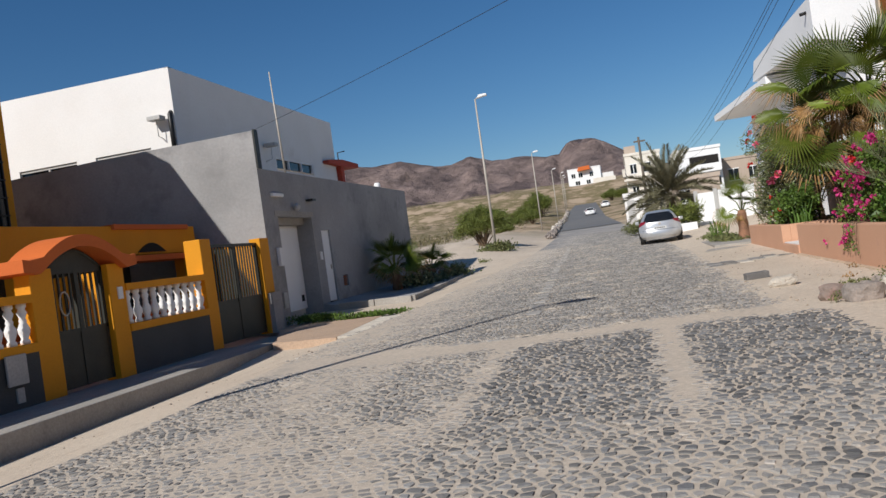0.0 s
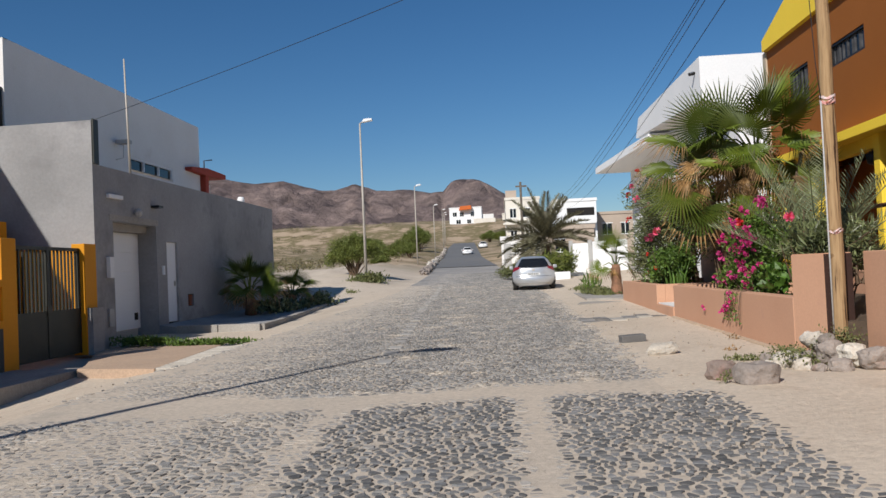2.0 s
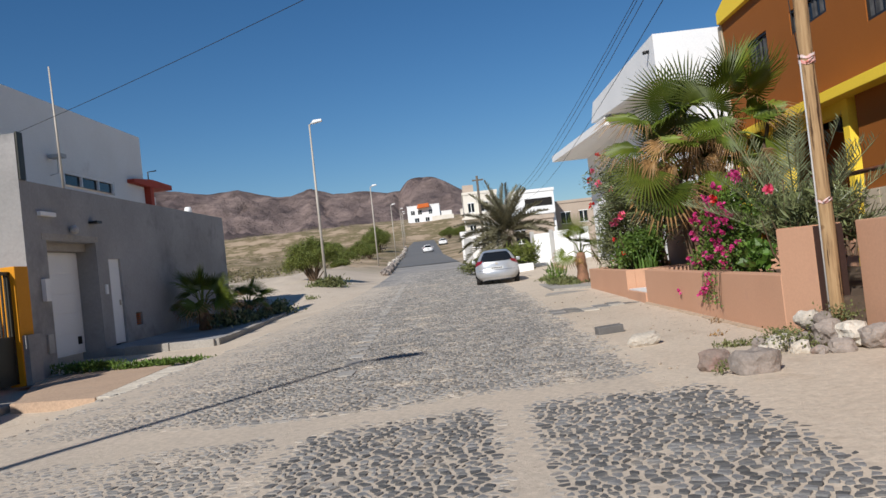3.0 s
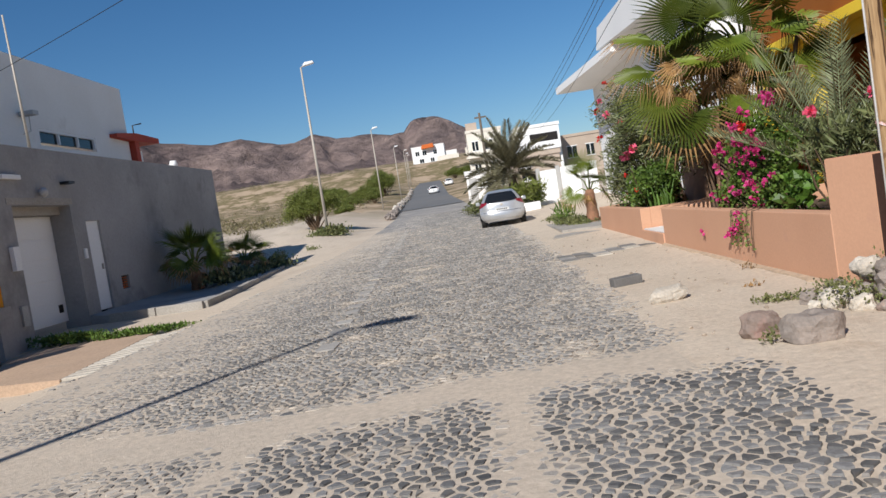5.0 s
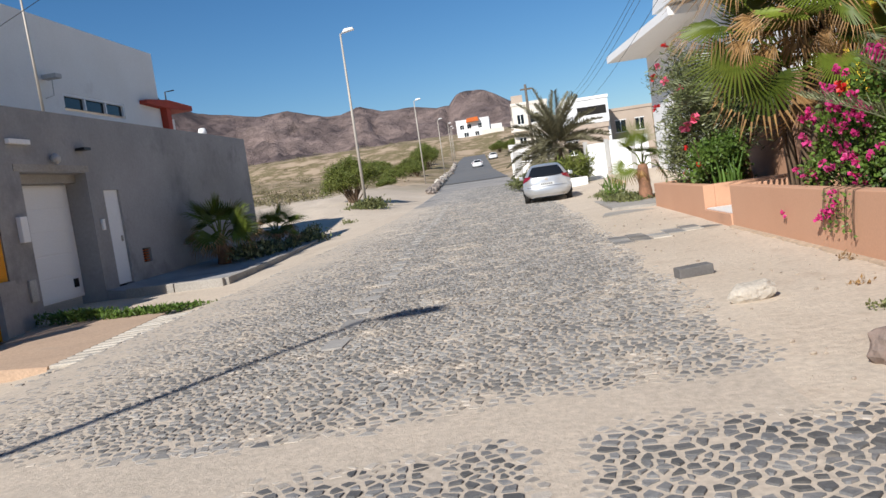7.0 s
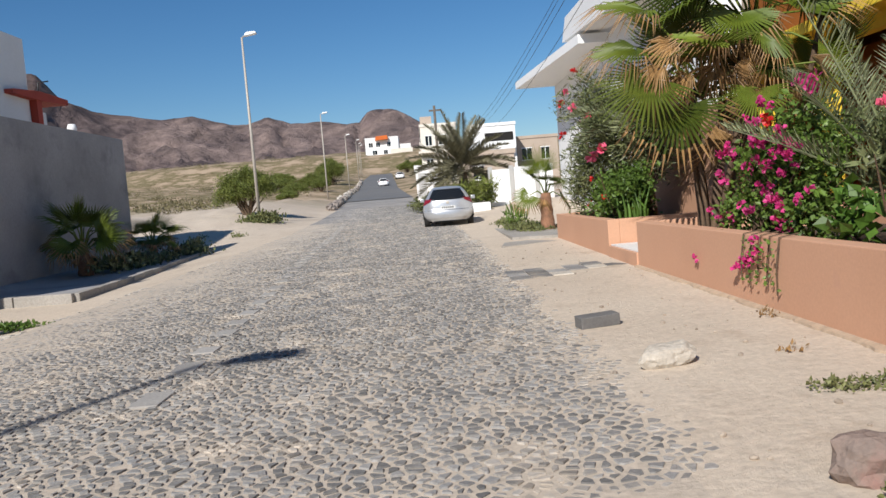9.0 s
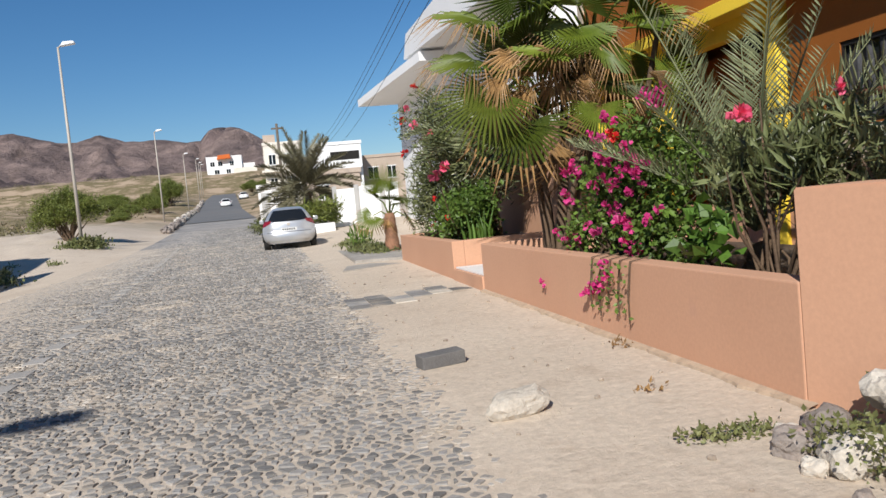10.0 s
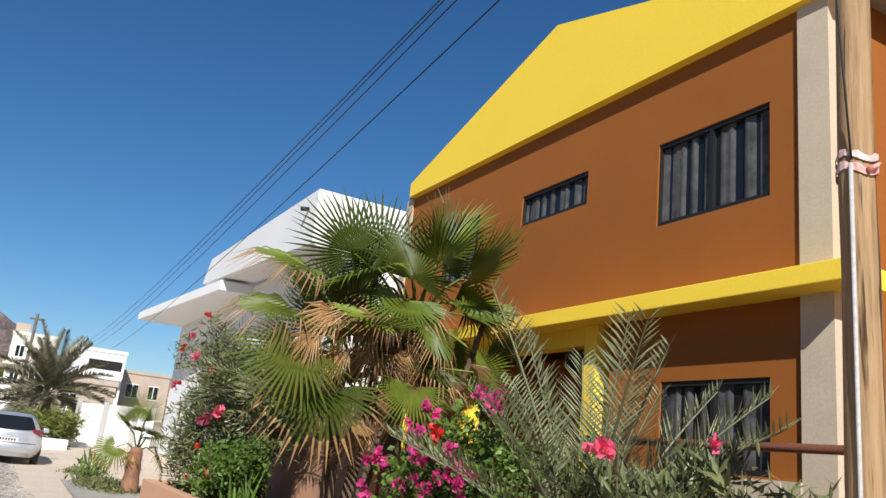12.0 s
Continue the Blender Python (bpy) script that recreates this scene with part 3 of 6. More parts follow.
def steel_gate(y0, y1, top, arched):
    gate = thing("steel_gate", (FX - 0.12, (y0 + y1) / 2, -0.2), "dark steel gate with upright bars above a solid panel", "gate", "gates in the orange fence")
    x = FX - 0.14
    part("panel", boxes((x - 0.02, x + 0.02, y0, y1, -0.16, 0.78), bevel=0.004), M_gate, gate)
    mid = (y0 + y1) / 2
    part("gate_frame", boxes((x - 0.03, x + 0.03, y0, y0 + 0.06, -0.16, top), (x - 0.03, x + 0.03, y1 - 0.06, y1, -0.16, top), (x - 0.035, x + 0.035, mid - 0.05, mid + 0.05, -0.16, top), (x - 0.03, x + 0.03, y0, y1, top - 0.07, top), (x - 0.03, x + 0.03, y0, y1, 0.75, 0.81)), M_gate, gate)
    n = int((y1 - y0) / 0.13)
    for k in range(1, n):
        y = y0 + k * (y1 - y0) / n
        if abs(y - mid) > 0.07:
            part("bar", boxes((x - 0.015, x + 0.015, y - 0.022, y + 0.022, 0.8, top - 0.05)), M_gate, gate)
    if arched:
        pts = [(y0, top)] + [(y0 + (y1 - y0) * k / 12, top + 0.32 * math.sin(math.pi * k / 12)) for k in range(1, 12)] + [(y1, top)]
        hood = part("fanlight", prism(pts, "x", x - 0.005, x + 0.005), M_gate, gate)
        part("rim", tube(bmesh.new(), [(x, a, b) for a, b in pts], 0.03, 6), M_gate, hood)
        # pale metal ring added where the gate only shows a window reflection
        part("reflection_ring", tube(bmesh.new(), [(x + 0.03, mid - 0.35 + 0.12 * math.cos(a), 1.25 + 0.2 * math.sin(a)) for a in [k * math.tau / 14 for k in range(15)]], 0.014, 5), M_galv, gate, "added pale ring for a window reflection")
    else:
        part("lock", boxes((x + 0.02, x + 0.06, mid - 0.08, mid + 0.08, 0.74, 0.92)), M_gate, gate)
steel_gate(9.36, 10.74, 1.82, True)
steel_gate(14.46, 16.89, 2.12, False)
part("letter_box", boxes((FX + 0.03, FX + 0.07, 8.1, 8.5, 0.15, 0.6), bevel=0.01), M_pvc, fence, "grey meter hatch in the dado")
part("small_hatch", boxes((FX, FX + 0.03, 8.28, 8.42, -0.12, 0.1)), M_pvc, fence)
part("bell", boxes((FX, FX + 0.03, 10.95, 11.08, 1.2, 1.42), bevel=0.005), M_white_clean, fence, "white bell plate")
oh = thing("orange_house", (-12, 12, -0.2), "orange-painted house with a low porch and a tall main block", "house")
part("porch_beam", boxes((-11.0, -10.5, 10.2, 17.35, 2.15, 2.82), bevel=0.01), M_orange, oh)
part("porch_cap", boxes((-11.1, -10.42, 13.9, 16.95, 2.74, 2.86), bevel=0.01), M_redorange, oh)
part("porch_ledge", boxes((-11.0, -10.3, 11.2, 17.0, 1.98, 2.12), bevel=0.01), M_redorange, oh)
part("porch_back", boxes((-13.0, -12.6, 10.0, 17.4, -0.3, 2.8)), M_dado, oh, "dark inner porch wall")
part("porch_roof", boxes((-13.0, -10.6, 10.0, 17.4, 2.6, 2.74)), M_orange, oh)
part("porch_wall", boxes((-10.8, -10.5, 10.0, 17.35, -0.3, 0.9)), M_redorange, oh, "red-brown porch parapet")
for y0, y1 in ((16.8, 17.35), (11.0, 11.3)):
    part("porch_post", boxes((-10.85, -10.5, y0, y1, 0.9, 2.15)), M_orange, oh)
for y0, y1, top in ((11.2, 11.35, 1.75), (17.2, 17.36, 2.15)):
    part("garden_partition", boxes((-10.4, -8.76, y0, y1, -0.2, top)), M_orange, oh, "orange cross wall behind the gate")
# flat sheet on the beam, its near-black standing in for a niche's shade
aw = part("arched_window", prism([(14.75 + 1.15 * k / 10, 2.2 + 0.22 * math.sin(math.pi * k / 10)) for k in range(11)], "x", -10.49, -10.47), M_inner_shade, oh, "near-black sheet for the shade in an arched opening")
part("main_block", prism([(-22, -0.4), (-13.0, -0.4), (-13.0, 7.7), (-14.5, 8.7), (-22, 8.7)], "y", -2, 14.0), M_orange, oh)
mw = part("window", boxes((-12.99, -12.95, 10.6, 13.74, 2.58, 5.5)), M_glass, oh)
part("window_grille", boxes(*[(-12.94, -12.91, 10.6 + k * 0.22, 10.63 + k * 0.22, 2.58, 5.5) for k in range(15)], *[(-12.94, -12.91, 10.6, 13.74, 2.58 + k * 0.41, 2.61 + k * 0.41) for k in range(8)]), M_frame, mw, "black iron window grille")

# ---- terracotta garden walls ----
TX = 4.14
# dark brown that stands in for shade on the wall end
M_end_shade = material("end_face_shade", (0.055, 0.027, 0.02), (0.045, 0.023, 0.018), 2, 40, 0.8)
garden = thing("garden_wall", (TX, 13, 0), "low terracotta-painted garden wall", "wall")
part("low_wall", boxes((TX, TX + 0.2, 10.09, 16.78, -0.2, 0.755), bevel=0.012), M_terra, garden)
part("tall_wall", prism([(TX, 10.085), (4.285, 9.47), (4.62, 9.53), (4.62, 10.085)], "z", -0.2, 1.275, 0.01), M_terra, garden, "taller terracotta wall end")
# thin slab over the end face, with the shade put into its colour
part("end_face", prism([(4.29, 9.455), (4.615, 9.515), (4.62, 9.53), (4.285, 9.468)], "z", -0.2, 1.265), M_end_shade, garden, "wall end face darkened to stand for shade")
part("low_wall_return", boxes((TX + 0.2, 7.2, 16.58, 16.78, -0.2, 0.755), bevel=0.012), M_terra, garden)
part("side_wall", boxes((4.62, 4.82, 3.0, 9.25, -0.2, 1.28), bevel=0.012), M_terra, garden)
part("gate_step", boxes((TX - 0.02, TX + 1.5, 16.79, 18.55, -0.2, 0.3), bevel=0.012), M_terra, garden, "terracotta doorstep")
part("step_tile", boxes((TX + 0.02, TX + 1.4, 16.85, 18.5, 0.3, 0.325), bevel=0.004), M_white, garden, "pale tiled tread")
planter = thing("garden_wall", (TX, 21, 0), "low terracotta-painted planter wall", "wall")
part("planter_front", boxes((TX, TX + 0.2, 18.56, 23.6, -0.2, 0.73), bevel=0.012), M_terra, planter)
part("planter_side", boxes((TX + 0.2, 6.4, 18.56, 18.76, -0.2, 0.73), bevel=0.012), M_terra, planter)
part("planter_end", boxes((TX + 0.2, 6.4, 23.4, 23.6, -0.2, 0.73), bevel=0.012), M_terra, planter)
part("back_wall", boxes((6.4, 6.6, 18.56, 23.6, -0.2, 2.6), bevel=0.012), M_terra, planter)
structure("planting_bed", boxes((TX + 0.21, 7.2, 9.34, 16.57, -0.2, 0.5)), M_soil, "dark earth bed behind a garden wall", "soil")
structure("planting_bed_far", boxes((TX + 0.21, 6.39, 18.77, 23.39, -0.2, 0.55)), M_soil, "dark earth bed in a planter", "soil")

bm = bmesh.new()
rows, y = [], 10.0
while y < 16.8:
    wide = 0.05 + 0.045 * noise.noise((y * 2.3, 0, 0)) + 0.025 * noise.noise((y * 9.0, 3, 0))
    z = land(TX, y)
    rows.append([bm.verts.new(p) for p in ((TX - wide - 0.02, y, z - 0.03), (TX - wide, y, z + 0.018 + 0.012 * noise.noise((y * 6, 1, 0))), (TX + 0.01, y, z + 0.035))])
    y += 0.045
for a, b in zip(rows, rows[1:]):
    for k in range(2):
        bm.faces.new((a[k], a[k + 1], b[k + 1], b[k]))
structure("wall_footing", bm, M_ground, "rough crumbling mortar along the foot of a garden wall", "footing")

# ---- brown and yellow house ----
BX = 7.44
M_rail = material("rust_brown_paint", (0.26, 0.10, 0.06), (0.2, 0.075, 0.045), 3, 40, 0.6)
brown = thing("brown_house", (9, 15, 0), "two-storey brown house with yellow gable and floor band", "house")
HOLES = [(12.28, 13.8, 4.4, 5.39), (15.07, 16.55, 4.98, 5.44), (17.72, 18.85, 4.4, 5.44)]
part("upper_wall", holed("x", BX, 0.25, 11.93, 20.2, 3.54, 6.45, HOLES), M_brown, brown, "smooth brown painted upper wall")
part("end_wall", boxes((BX, 16, 20.2, 20.4, 0, 6.6)), M_brown, brown)
part("near_end_wall", boxes((BX + 0.25, 16, 11.62, 11.93, 0, 6.45)), M_brown, brown)
part("gable", prism([(20.2, 6.31), (20.2, 6.58), (15.84, 7.88), (11.3, 6.53), (11.3, 6.24)], "x", BX - 0.12, BX + 0.3), M_yellow, brown, "bright yellow painted gable")
part("roof", prism([(20.2, 6.48), (15.84, 7.76), (11.3, 6.43), (11.3, 6.3), (15.84, 7.6), (20.2, 6.3)], "x", BX + 0.3, 16), M_concrete, brown)
part("floor_band", boxes((BX - 0.34, BX + 0.25, 11.3, 20.2, 3.36, 3.54), bevel=0.01), M_yellow, brown, "yellow floor band")
col = part("column", boxes((BX - 0.04, BX + 0.3, 11.6, 11.93, -0.2, 3.36), (BX - 0.04, BX + 0.3, 11.6, 11.93, 3.54, 6.24)), M_stone, brown, "beige stone-clad column")
part("end_column", boxes((BX - 0.04, BX, 20.2, 20.42, 3.54, 6.3)), M_stone, brown)
LX = BX
part("lower_wall", holed("x", LX, 0.25, 11.93, 14.47, -0.2, 3.36, [(12.28, 13.65, 1.78, 2.66)]), M_brown, brown)
part("stone_base", boxes((LX - 0.06, LX, 11.93, 14.47, 0.3, 1.76)), M_stone, brown, "beige stone-clad base")
for r in range(4):
    for c in range(7):
        y = 11.94 + c * 0.36 + (0.18 if r % 2 else 0)
        if y + 0.34 < 14.5:
            part("stone_tile", boxes((LX - 0.075, LX - 0.06, y, y + 0.345, 0.34 + r * 0.355, 0.68 + r * 0.355), bevel=0.004), M_stone, brown)
part("porch_back_wall", boxes((LX + 1.6, LX + 1.85, 14.47, 20.2, -0.2, 3.36)), M_brown, brown)
part("porch_floor", boxes((LX, LX + 1.6, 14.47, 20.2, -0.2, 0.9)), M_terra, brown)
part("porch_side", boxes((LX + 0.25, LX + 1.6, 14.3, 14.47, 0.9, 3.36)), M_brown, brown)
for y in (14.66, 17.6, 19.9):
    part("yellow_post", boxes((LX - 0.05, LX + 0.25, y, y + 0.22, 0.0, 3.36), bevel=0.01), M_yellow, brown, "yellow porch post")
part("porch_beam", boxes((LX, LX + 0.2, 14.94, 20.2, 3.14, 3.36)), M_yellow, brown)
lant = part("lantern", lathe([(0.03, 0), (0.1, 0.04), (0.12, 0.2), (0.06, 0.26)], 8, (LX + 0.1, 15.25, 2.85)), M_frame, brown, "black porch lantern")
part("hook", tube(bmesh.new(), [(LX + 0.1, 15.25, 3.11), (LX + 0.1, 15.25, 3.2)], 0.012, 5), M_frame, lant)
part("porch_door", boxes((LX + 1.54, LX + 1.6, 15.6, 16.6, 0.9, 3.0), bevel=0.008), M_frame, brown, "dark door in the porch")
part("railing", tube(bmesh.new(), [(6.6, 9.0, 1.98), (6.6, 13.9, 1.98)], 0.035, 8), M_rail, brown, "brown metal handrail")
part("back_body", boxes((BX + 2.2, 16, 11.95, 20.1, 0, 6.3)), M_brown, brown)
def curtained_window(y0, y1, z0, z1, mullions, x=BX, name="window"):
    w = part(name, boxes((x + 0.075, x + 0.085, y0, y1, z0, z1)), M_glass, brown, "black-framed window with pleated grey curtain")
    ys = [y0 + (y1 - y0) * k / mullions for k in range(mullions + 1)]
    part("window_frame", boxes((x + 0.02, x + 0.075, y0, y1, z0, z0 + 0.05), (x + 0.02, x + 0.075, y0, y1, z1 - 0.05, z1), *[(x + 0.02, x + 0.075, max(y0, y - 0.025), min(y1, y + 0.025), z0 + 0.05, z1 - 0.05) for y in ys]), M_frame, w)
    bm = bmesh.new()
    n = max(12, int((y1 - y0) / 0.035))
    rows = [[bm.verts.new((x + 0.058 + 0.008 * math.sin(k * 1.25 + 0.5 * math.sin(k * 0.37)) + (0.0 if math.sin(k * 0.9 + 1.3 * math.sin(k * 0.21)) > -0.1 else 0.022), y0 + 0.03 + (y1 - y0 - 0.06) * k / n, z)) for k in range(n + 1)] for z in (z0 + 0.05, z1 - 0.05)]
    for k in range(n):
        bm.faces.new((rows[0][k], rows[0][k + 1], rows[1][k + 1], rows[1][k])).smooth = True
    part("curtain", bm, M_curtain, w)
curtained_window(12.28, 13.8, 4.4, 5.39, 2)
curtained_window(15.07, 16.55, 4.98, 5.44, 1)
curtained_window(17.72, 18.85, 4.4, 5.44, 2)
curtained_window(12.28, 13.65, 1.78, 2.66, 2, LX)
annex = thing("brown_annex", (9, 8, 0), "brown side wing with yellow eaves beside the main house", "house")
part("annex_wall", boxes((8.6, 15, 2.0, 11.6, -0.2, 6.3)), M_brown, annex)
part("annex_eave", boxes((8.2, 15, 2.0, 11.28, 6.3, 6.6), bevel=0.01), M_yellow, annex)
part("annex_band", boxes((8.35, 8.6, 2.0, 11.28, 3.36, 3.54), bevel=0.01), M_yellow, annex)

# ---- white house with overhanging balconies ----
wh = thing("white_house", (9, 29, 0), "white rendered house with overhanging balcony parapets", "house")
part("end_wall", boxes((7.6, 16, 23.35, 23.6, -0.2, 7.1)), M_white_clean, wh)
part("front_wall", boxes((7.6, 7.85, 23.6, 42, -0.2, 6.2)), M_white_clean, wh)
part("end_overhang", prism([(6.6, 5.86), (7.6, 5.6), (7.6, 7.1), (6.6, 7.1)], "y", 23.35, 23.6), M_white_clean, wh)
part("balcony_parapet", prism([(23.6, 5.87), (34.2, 6.5), (33.4, 7.22), (23.6, 7.1)], "x", 6.6, 6.8), M_white_clean, wh, "white balcony parapet")
part("balcony_floor", prism([(23.6, 5.9), (34.2, 6.5), (34.2, 6.62), (23.6, 6.1)], "x", 6.8, 7.6), M_white, wh)
part("balcony_end", boxes((6.8, 7.6, 33.3, 33.5, 6.5, 7.2)), M_white_clean, wh)
part("lower_canopy", prism([(6.6, 31.5), (5.8, 42.0), (7.59, 42.0), (7.59, 31.5)], "z", 5.95, 6.25), M_white_clean, wh, "white projecting canopy slab")
part("roof_slab", boxes((7.85, 16, 23.6, 42, 6.9, 7.05)), M_white, wh)
part("spout", tube(bmesh.new(), [(6.6, 23.9, 6.75), (6.42, 23.9, 6.72)], 0.05, 6), M_frame, wh)
# ---- poles, lamps and wires ----
def lamp_post(x, y, h):
    z = land(x, y)
    post = thing("street_lamp", (x, y, z), "tall slim galvanised street lamp with a flat head", "street lamp", "street lamps along the road")
    part("pole", tube(bmesh.new(), [(x, y, z - 0.3), (x, y, z + h * 0.5), (x, y, z + h)], [0.085, 0.068, 0.045], 10), M_galv, post)
    part("arm", tube(bmesh.new(), [(x, y, z + h - 0.05), (x + 0.12, y, z + h + 0.06), (x + 0.3, y, z + h + 0.09)], 0.035, 8), M_galv, post)
    part("lamp_head", prism([(x + 0.12, z + h + 0.02), (x + 0.75, z + h + 0.12), (x + 0.72, z + h + 0.24), (x + 0.25, z + h + 0.22)], "y", y - 0.16, y + 0.16, 0.02), M_white_clean, post, "pale flat lamp head")
    return post
for x, y, h in ((-6.24, 1.93, 9.2), (-7.19, 45.7, 9.2), (-8.6, 88, 8.8), (-10.2, 132, 8.8), (-11.9, 176, 8.6), (-13.6, 205, 8.5), (-15.2, 232, 8.5)):
    lamp_post(x, y, h)
PX, PY = 4.39, 9.37
wp = thing("wooden_pole", (PX, PY, 0), "weathered round wooden utility pole with a cable duct", "utility pole")
bm = tube(bmesh.new(), [(PX + 0.006 * math.sin(k * 2.1), PY, -0.4 + k * 0.42) for k in range(17)], [0.08 - 0.001 * k for k in range(17)], 14)
part("shaft", bm, M_wood, wp)
part("duct", tube(bmesh.new(), [(PX - 0.088, PY - 0.03, 0), (PX - 0.086, PY - 0.03, 2.98)], 0.009, 8), M_pvc, wp, "thin pale grey cable duct")
part("loose_cable", tube(bmesh.new(), [(PX - 0.082, PY - 0.03, 3.0), (PX - 0.12, PY - 0.03, 3.4), (PX - 0.14, PY, 4.2), (PX - 0.07, PY, 6.2)], 0.005, 6), M_cable, wp)
M_tape = material("red_white_tape", (0.75, 0.70, 0.68), (0.68, 0.18, 0.13), 18, 40, 0.5)
for z in (2.95, 1.5):
    bm = bmesh.new()
    rr, n = 0.083, 20
    for lift, tall in (((0.0, 0.035), (0.06, 0.03)) if z > 2 else ((0.0, 0.022),)):
        lo = [bm.verts.new((PX + rr * math.cos(k * math.tau / n), PY + rr * math.sin(k * math.tau / n), z + lift + 0.018 * math.sin(k * 0.8))) for k in range(n)]
        hi = [bm.verts.new(v.co + Vector((0, 0, tall + 0.008 * math.sin(k * 2.2)))) for k, v in enumerate(lo)]
        for k in range(n):
            bm.faces.new((lo[k], lo[(k + 1) % n], hi[(k + 1) % n], hi[k]))
    tube(bm, [(PX - 0.04, PY - 0.075, z), (PX - 0.02, PY - 0.1, z + 0.02), (PX + 0.03, PY - 0.085, z + 0.05)], [0.016, 0.012, 0.004], 5)
    part("barrier_tape", bm, M_tape, wp, "torn red and white barrier tape tied round")
fp = thing("wooden_pole", (2.9, 78, land(2.9, 78)), "distant dark wooden utility pole", "utility pole")
part("shaft", tube(bmesh.new(), [(2.9, 78, 1), (2.9, 78, 9.6)], [0.16, 0.11], 8), M_oldwood, fp)
part("crossbar", boxes((2.4, 3.5, 77.95, 78.05, 9.1, 9.25)), M_oldwood, fp)
def wire(a, b, sag, name="cable", r=0.007):
    a, b = Vector(a), Vector(b)
    pts = [a.lerp(b, k / 24) - Vector((0, 0, sag * 4 * (k / 24) * (1 - k / 24))) for k in range(25)]
    tagged(new(name, mesh_of(tube(bmesh.new(), pts, r, 5), M_cable)), "thin black overhead cable between poles", "cable", "overhead cables")
for k, (za, zb, sag) in enumerate(((6.3, 9.2, 1.2), (6.2, 9.1, 1.3), (6.0, 9.0, 1.4), (5.5, 8.7, 1.7))):
    wire((PX - 0.05 * k, PY, za), (7.0 + 0.25 * k, 98.0, zb), sag)
    wire((PX - 0.05 * k, PY, za), (5.0 - 0.05 * k, -30, za), 1.2)
wire((GX, 17.8, 5.12), (PX, PY, 6.15), 0.12, r=0.006)
wire((3.2, 78, 9.2), (6.5, 118, 10.5), 0.6)

# ---- foliage ----
def leaf_mat(name, a, b, vary=0.35, trans=0.2, islands=True, rough=0.5):
    return material(name, a, b, 1.5, 30, rough, vary=vary, trans=trans, spec=0.4, islands=islands)


M_fan = leaf_mat("fan_palm_leaf", (0.065, 0.10, 0.010), (0.13, 0.165, 0.018), 0.45, 0.1, False, 0.5)
M_fan_dry = leaf_mat("dry_palm_leaf", (0.40, 0.24, 0.095), (0.20, 0.115, 0.05), 0.4, 0.12)
M_date = leaf_mat("date_palm_leaf", (0.17, 0.195, 0.10), (0.25, 0.275, 0.145), 0.4, 0.15)
M_date_dark = leaf_mat("old_date_palm_leaf", (0.155, 0.145, 0.08), (0.22, 0.20, 0.12), 0.3, 0.2)
M_ole = leaf_mat("oleander_leaf", (0.085, 0.108, 0.04), (0.20, 0.215, 0.095), 0.6, 0.12, True, 0.38)
M_bush = leaf_mat("shrub_leaf", (0.075, 0.135, 0.022), (0.13, 0.205, 0.035), 0.45, 0.18)
M_broad = leaf_mat("broad_leaf", (0.065, 0.145, 0.018), (0.11, 0.2, 0.032))
M_mesq = leaf_mat("mesquite_leaf", (0.12, 0.155, 0.03), (0.20, 0.225, 0.05))
M_weed = leaf_mat("weed_leaf", (0.115, 0.14, 0.045), (0.19, 0.195, 0.075))
M_scrub = leaf_mat("dry_scrub_leaf", (0.15, 0.135, 0.06), (0.22, 0.185, 0.10))
M_magenta = leaf_mat("magenta_bract", (0.60, 0.03, 0.19), (0.72, 0.075, 0.30), 0.25, 0.3)
M_pink = leaf_mat("pink_flower", (0.85, 0.16, 0.27), (0.80, 0.10, 0.20), 0.2, 0.25)
M_red = leaf_mat("red_flower", (0.72, 0.025, 0.02), (0.62, 0.02, 0.02), 0.2, 0.25)
M_bark = material("brown_bark", (0.16, 0.105, 0.065), (0.10, 0.068, 0.045), 6, 40, 0.9, bump=0.7, bump_scale=40)
M_redbark = material("reddish_palm_bark", (0.36, 0.185, 0.11), (0.19, 0.105, 0.065), 8, 40, 0.9, bump=0.8, bump_scale=40)


def leaves_mesh(places, mat, size, slim, rng, up=0.35, fold=0.25, droop=0.0):
    """One mesh of many small folded leaves at the given places."""
    n = len(places)
    P = np.asarray(places, float)
    a = rng.uniform(0, math.tau, n)
    el = rng.normal(up, 0.5, n)
    d = np.stack([np.cos(a) * np.cos(el), np.sin(a) * np.cos(el), np.sin(el) - droop], 1)
    d /= np.linalg.norm(d, axis=1)[:, None]
    r = rng.normal(size=(n, 3))
    s = np.cross(d, r)
    s /= np.linalg.norm(s, axis=1)[:, None]
    u = np.cross(s, d)
    L = (size * rng.uniform(0.6, 1.3, n))[:, None]
    W = L * slim
    v = np.stack([P, P + d * L * 0.45 + s * W + u * W * fold, P + d * L, P + d * L * 0.45 - s * W + u * W * fold], 1).reshape(-1, 3)
    f = [(4 * i, 4 * i + 1, 4 * i + 2) for i in range(n)] + [(4 * i, 4 * i + 2, 4 * i + 3) for i in range(n)]
    me = bpy.data.meshes.new("mesh")
    me.from_pydata(v.tolist(), [], f)
    me.materials.append(mat)
    return me


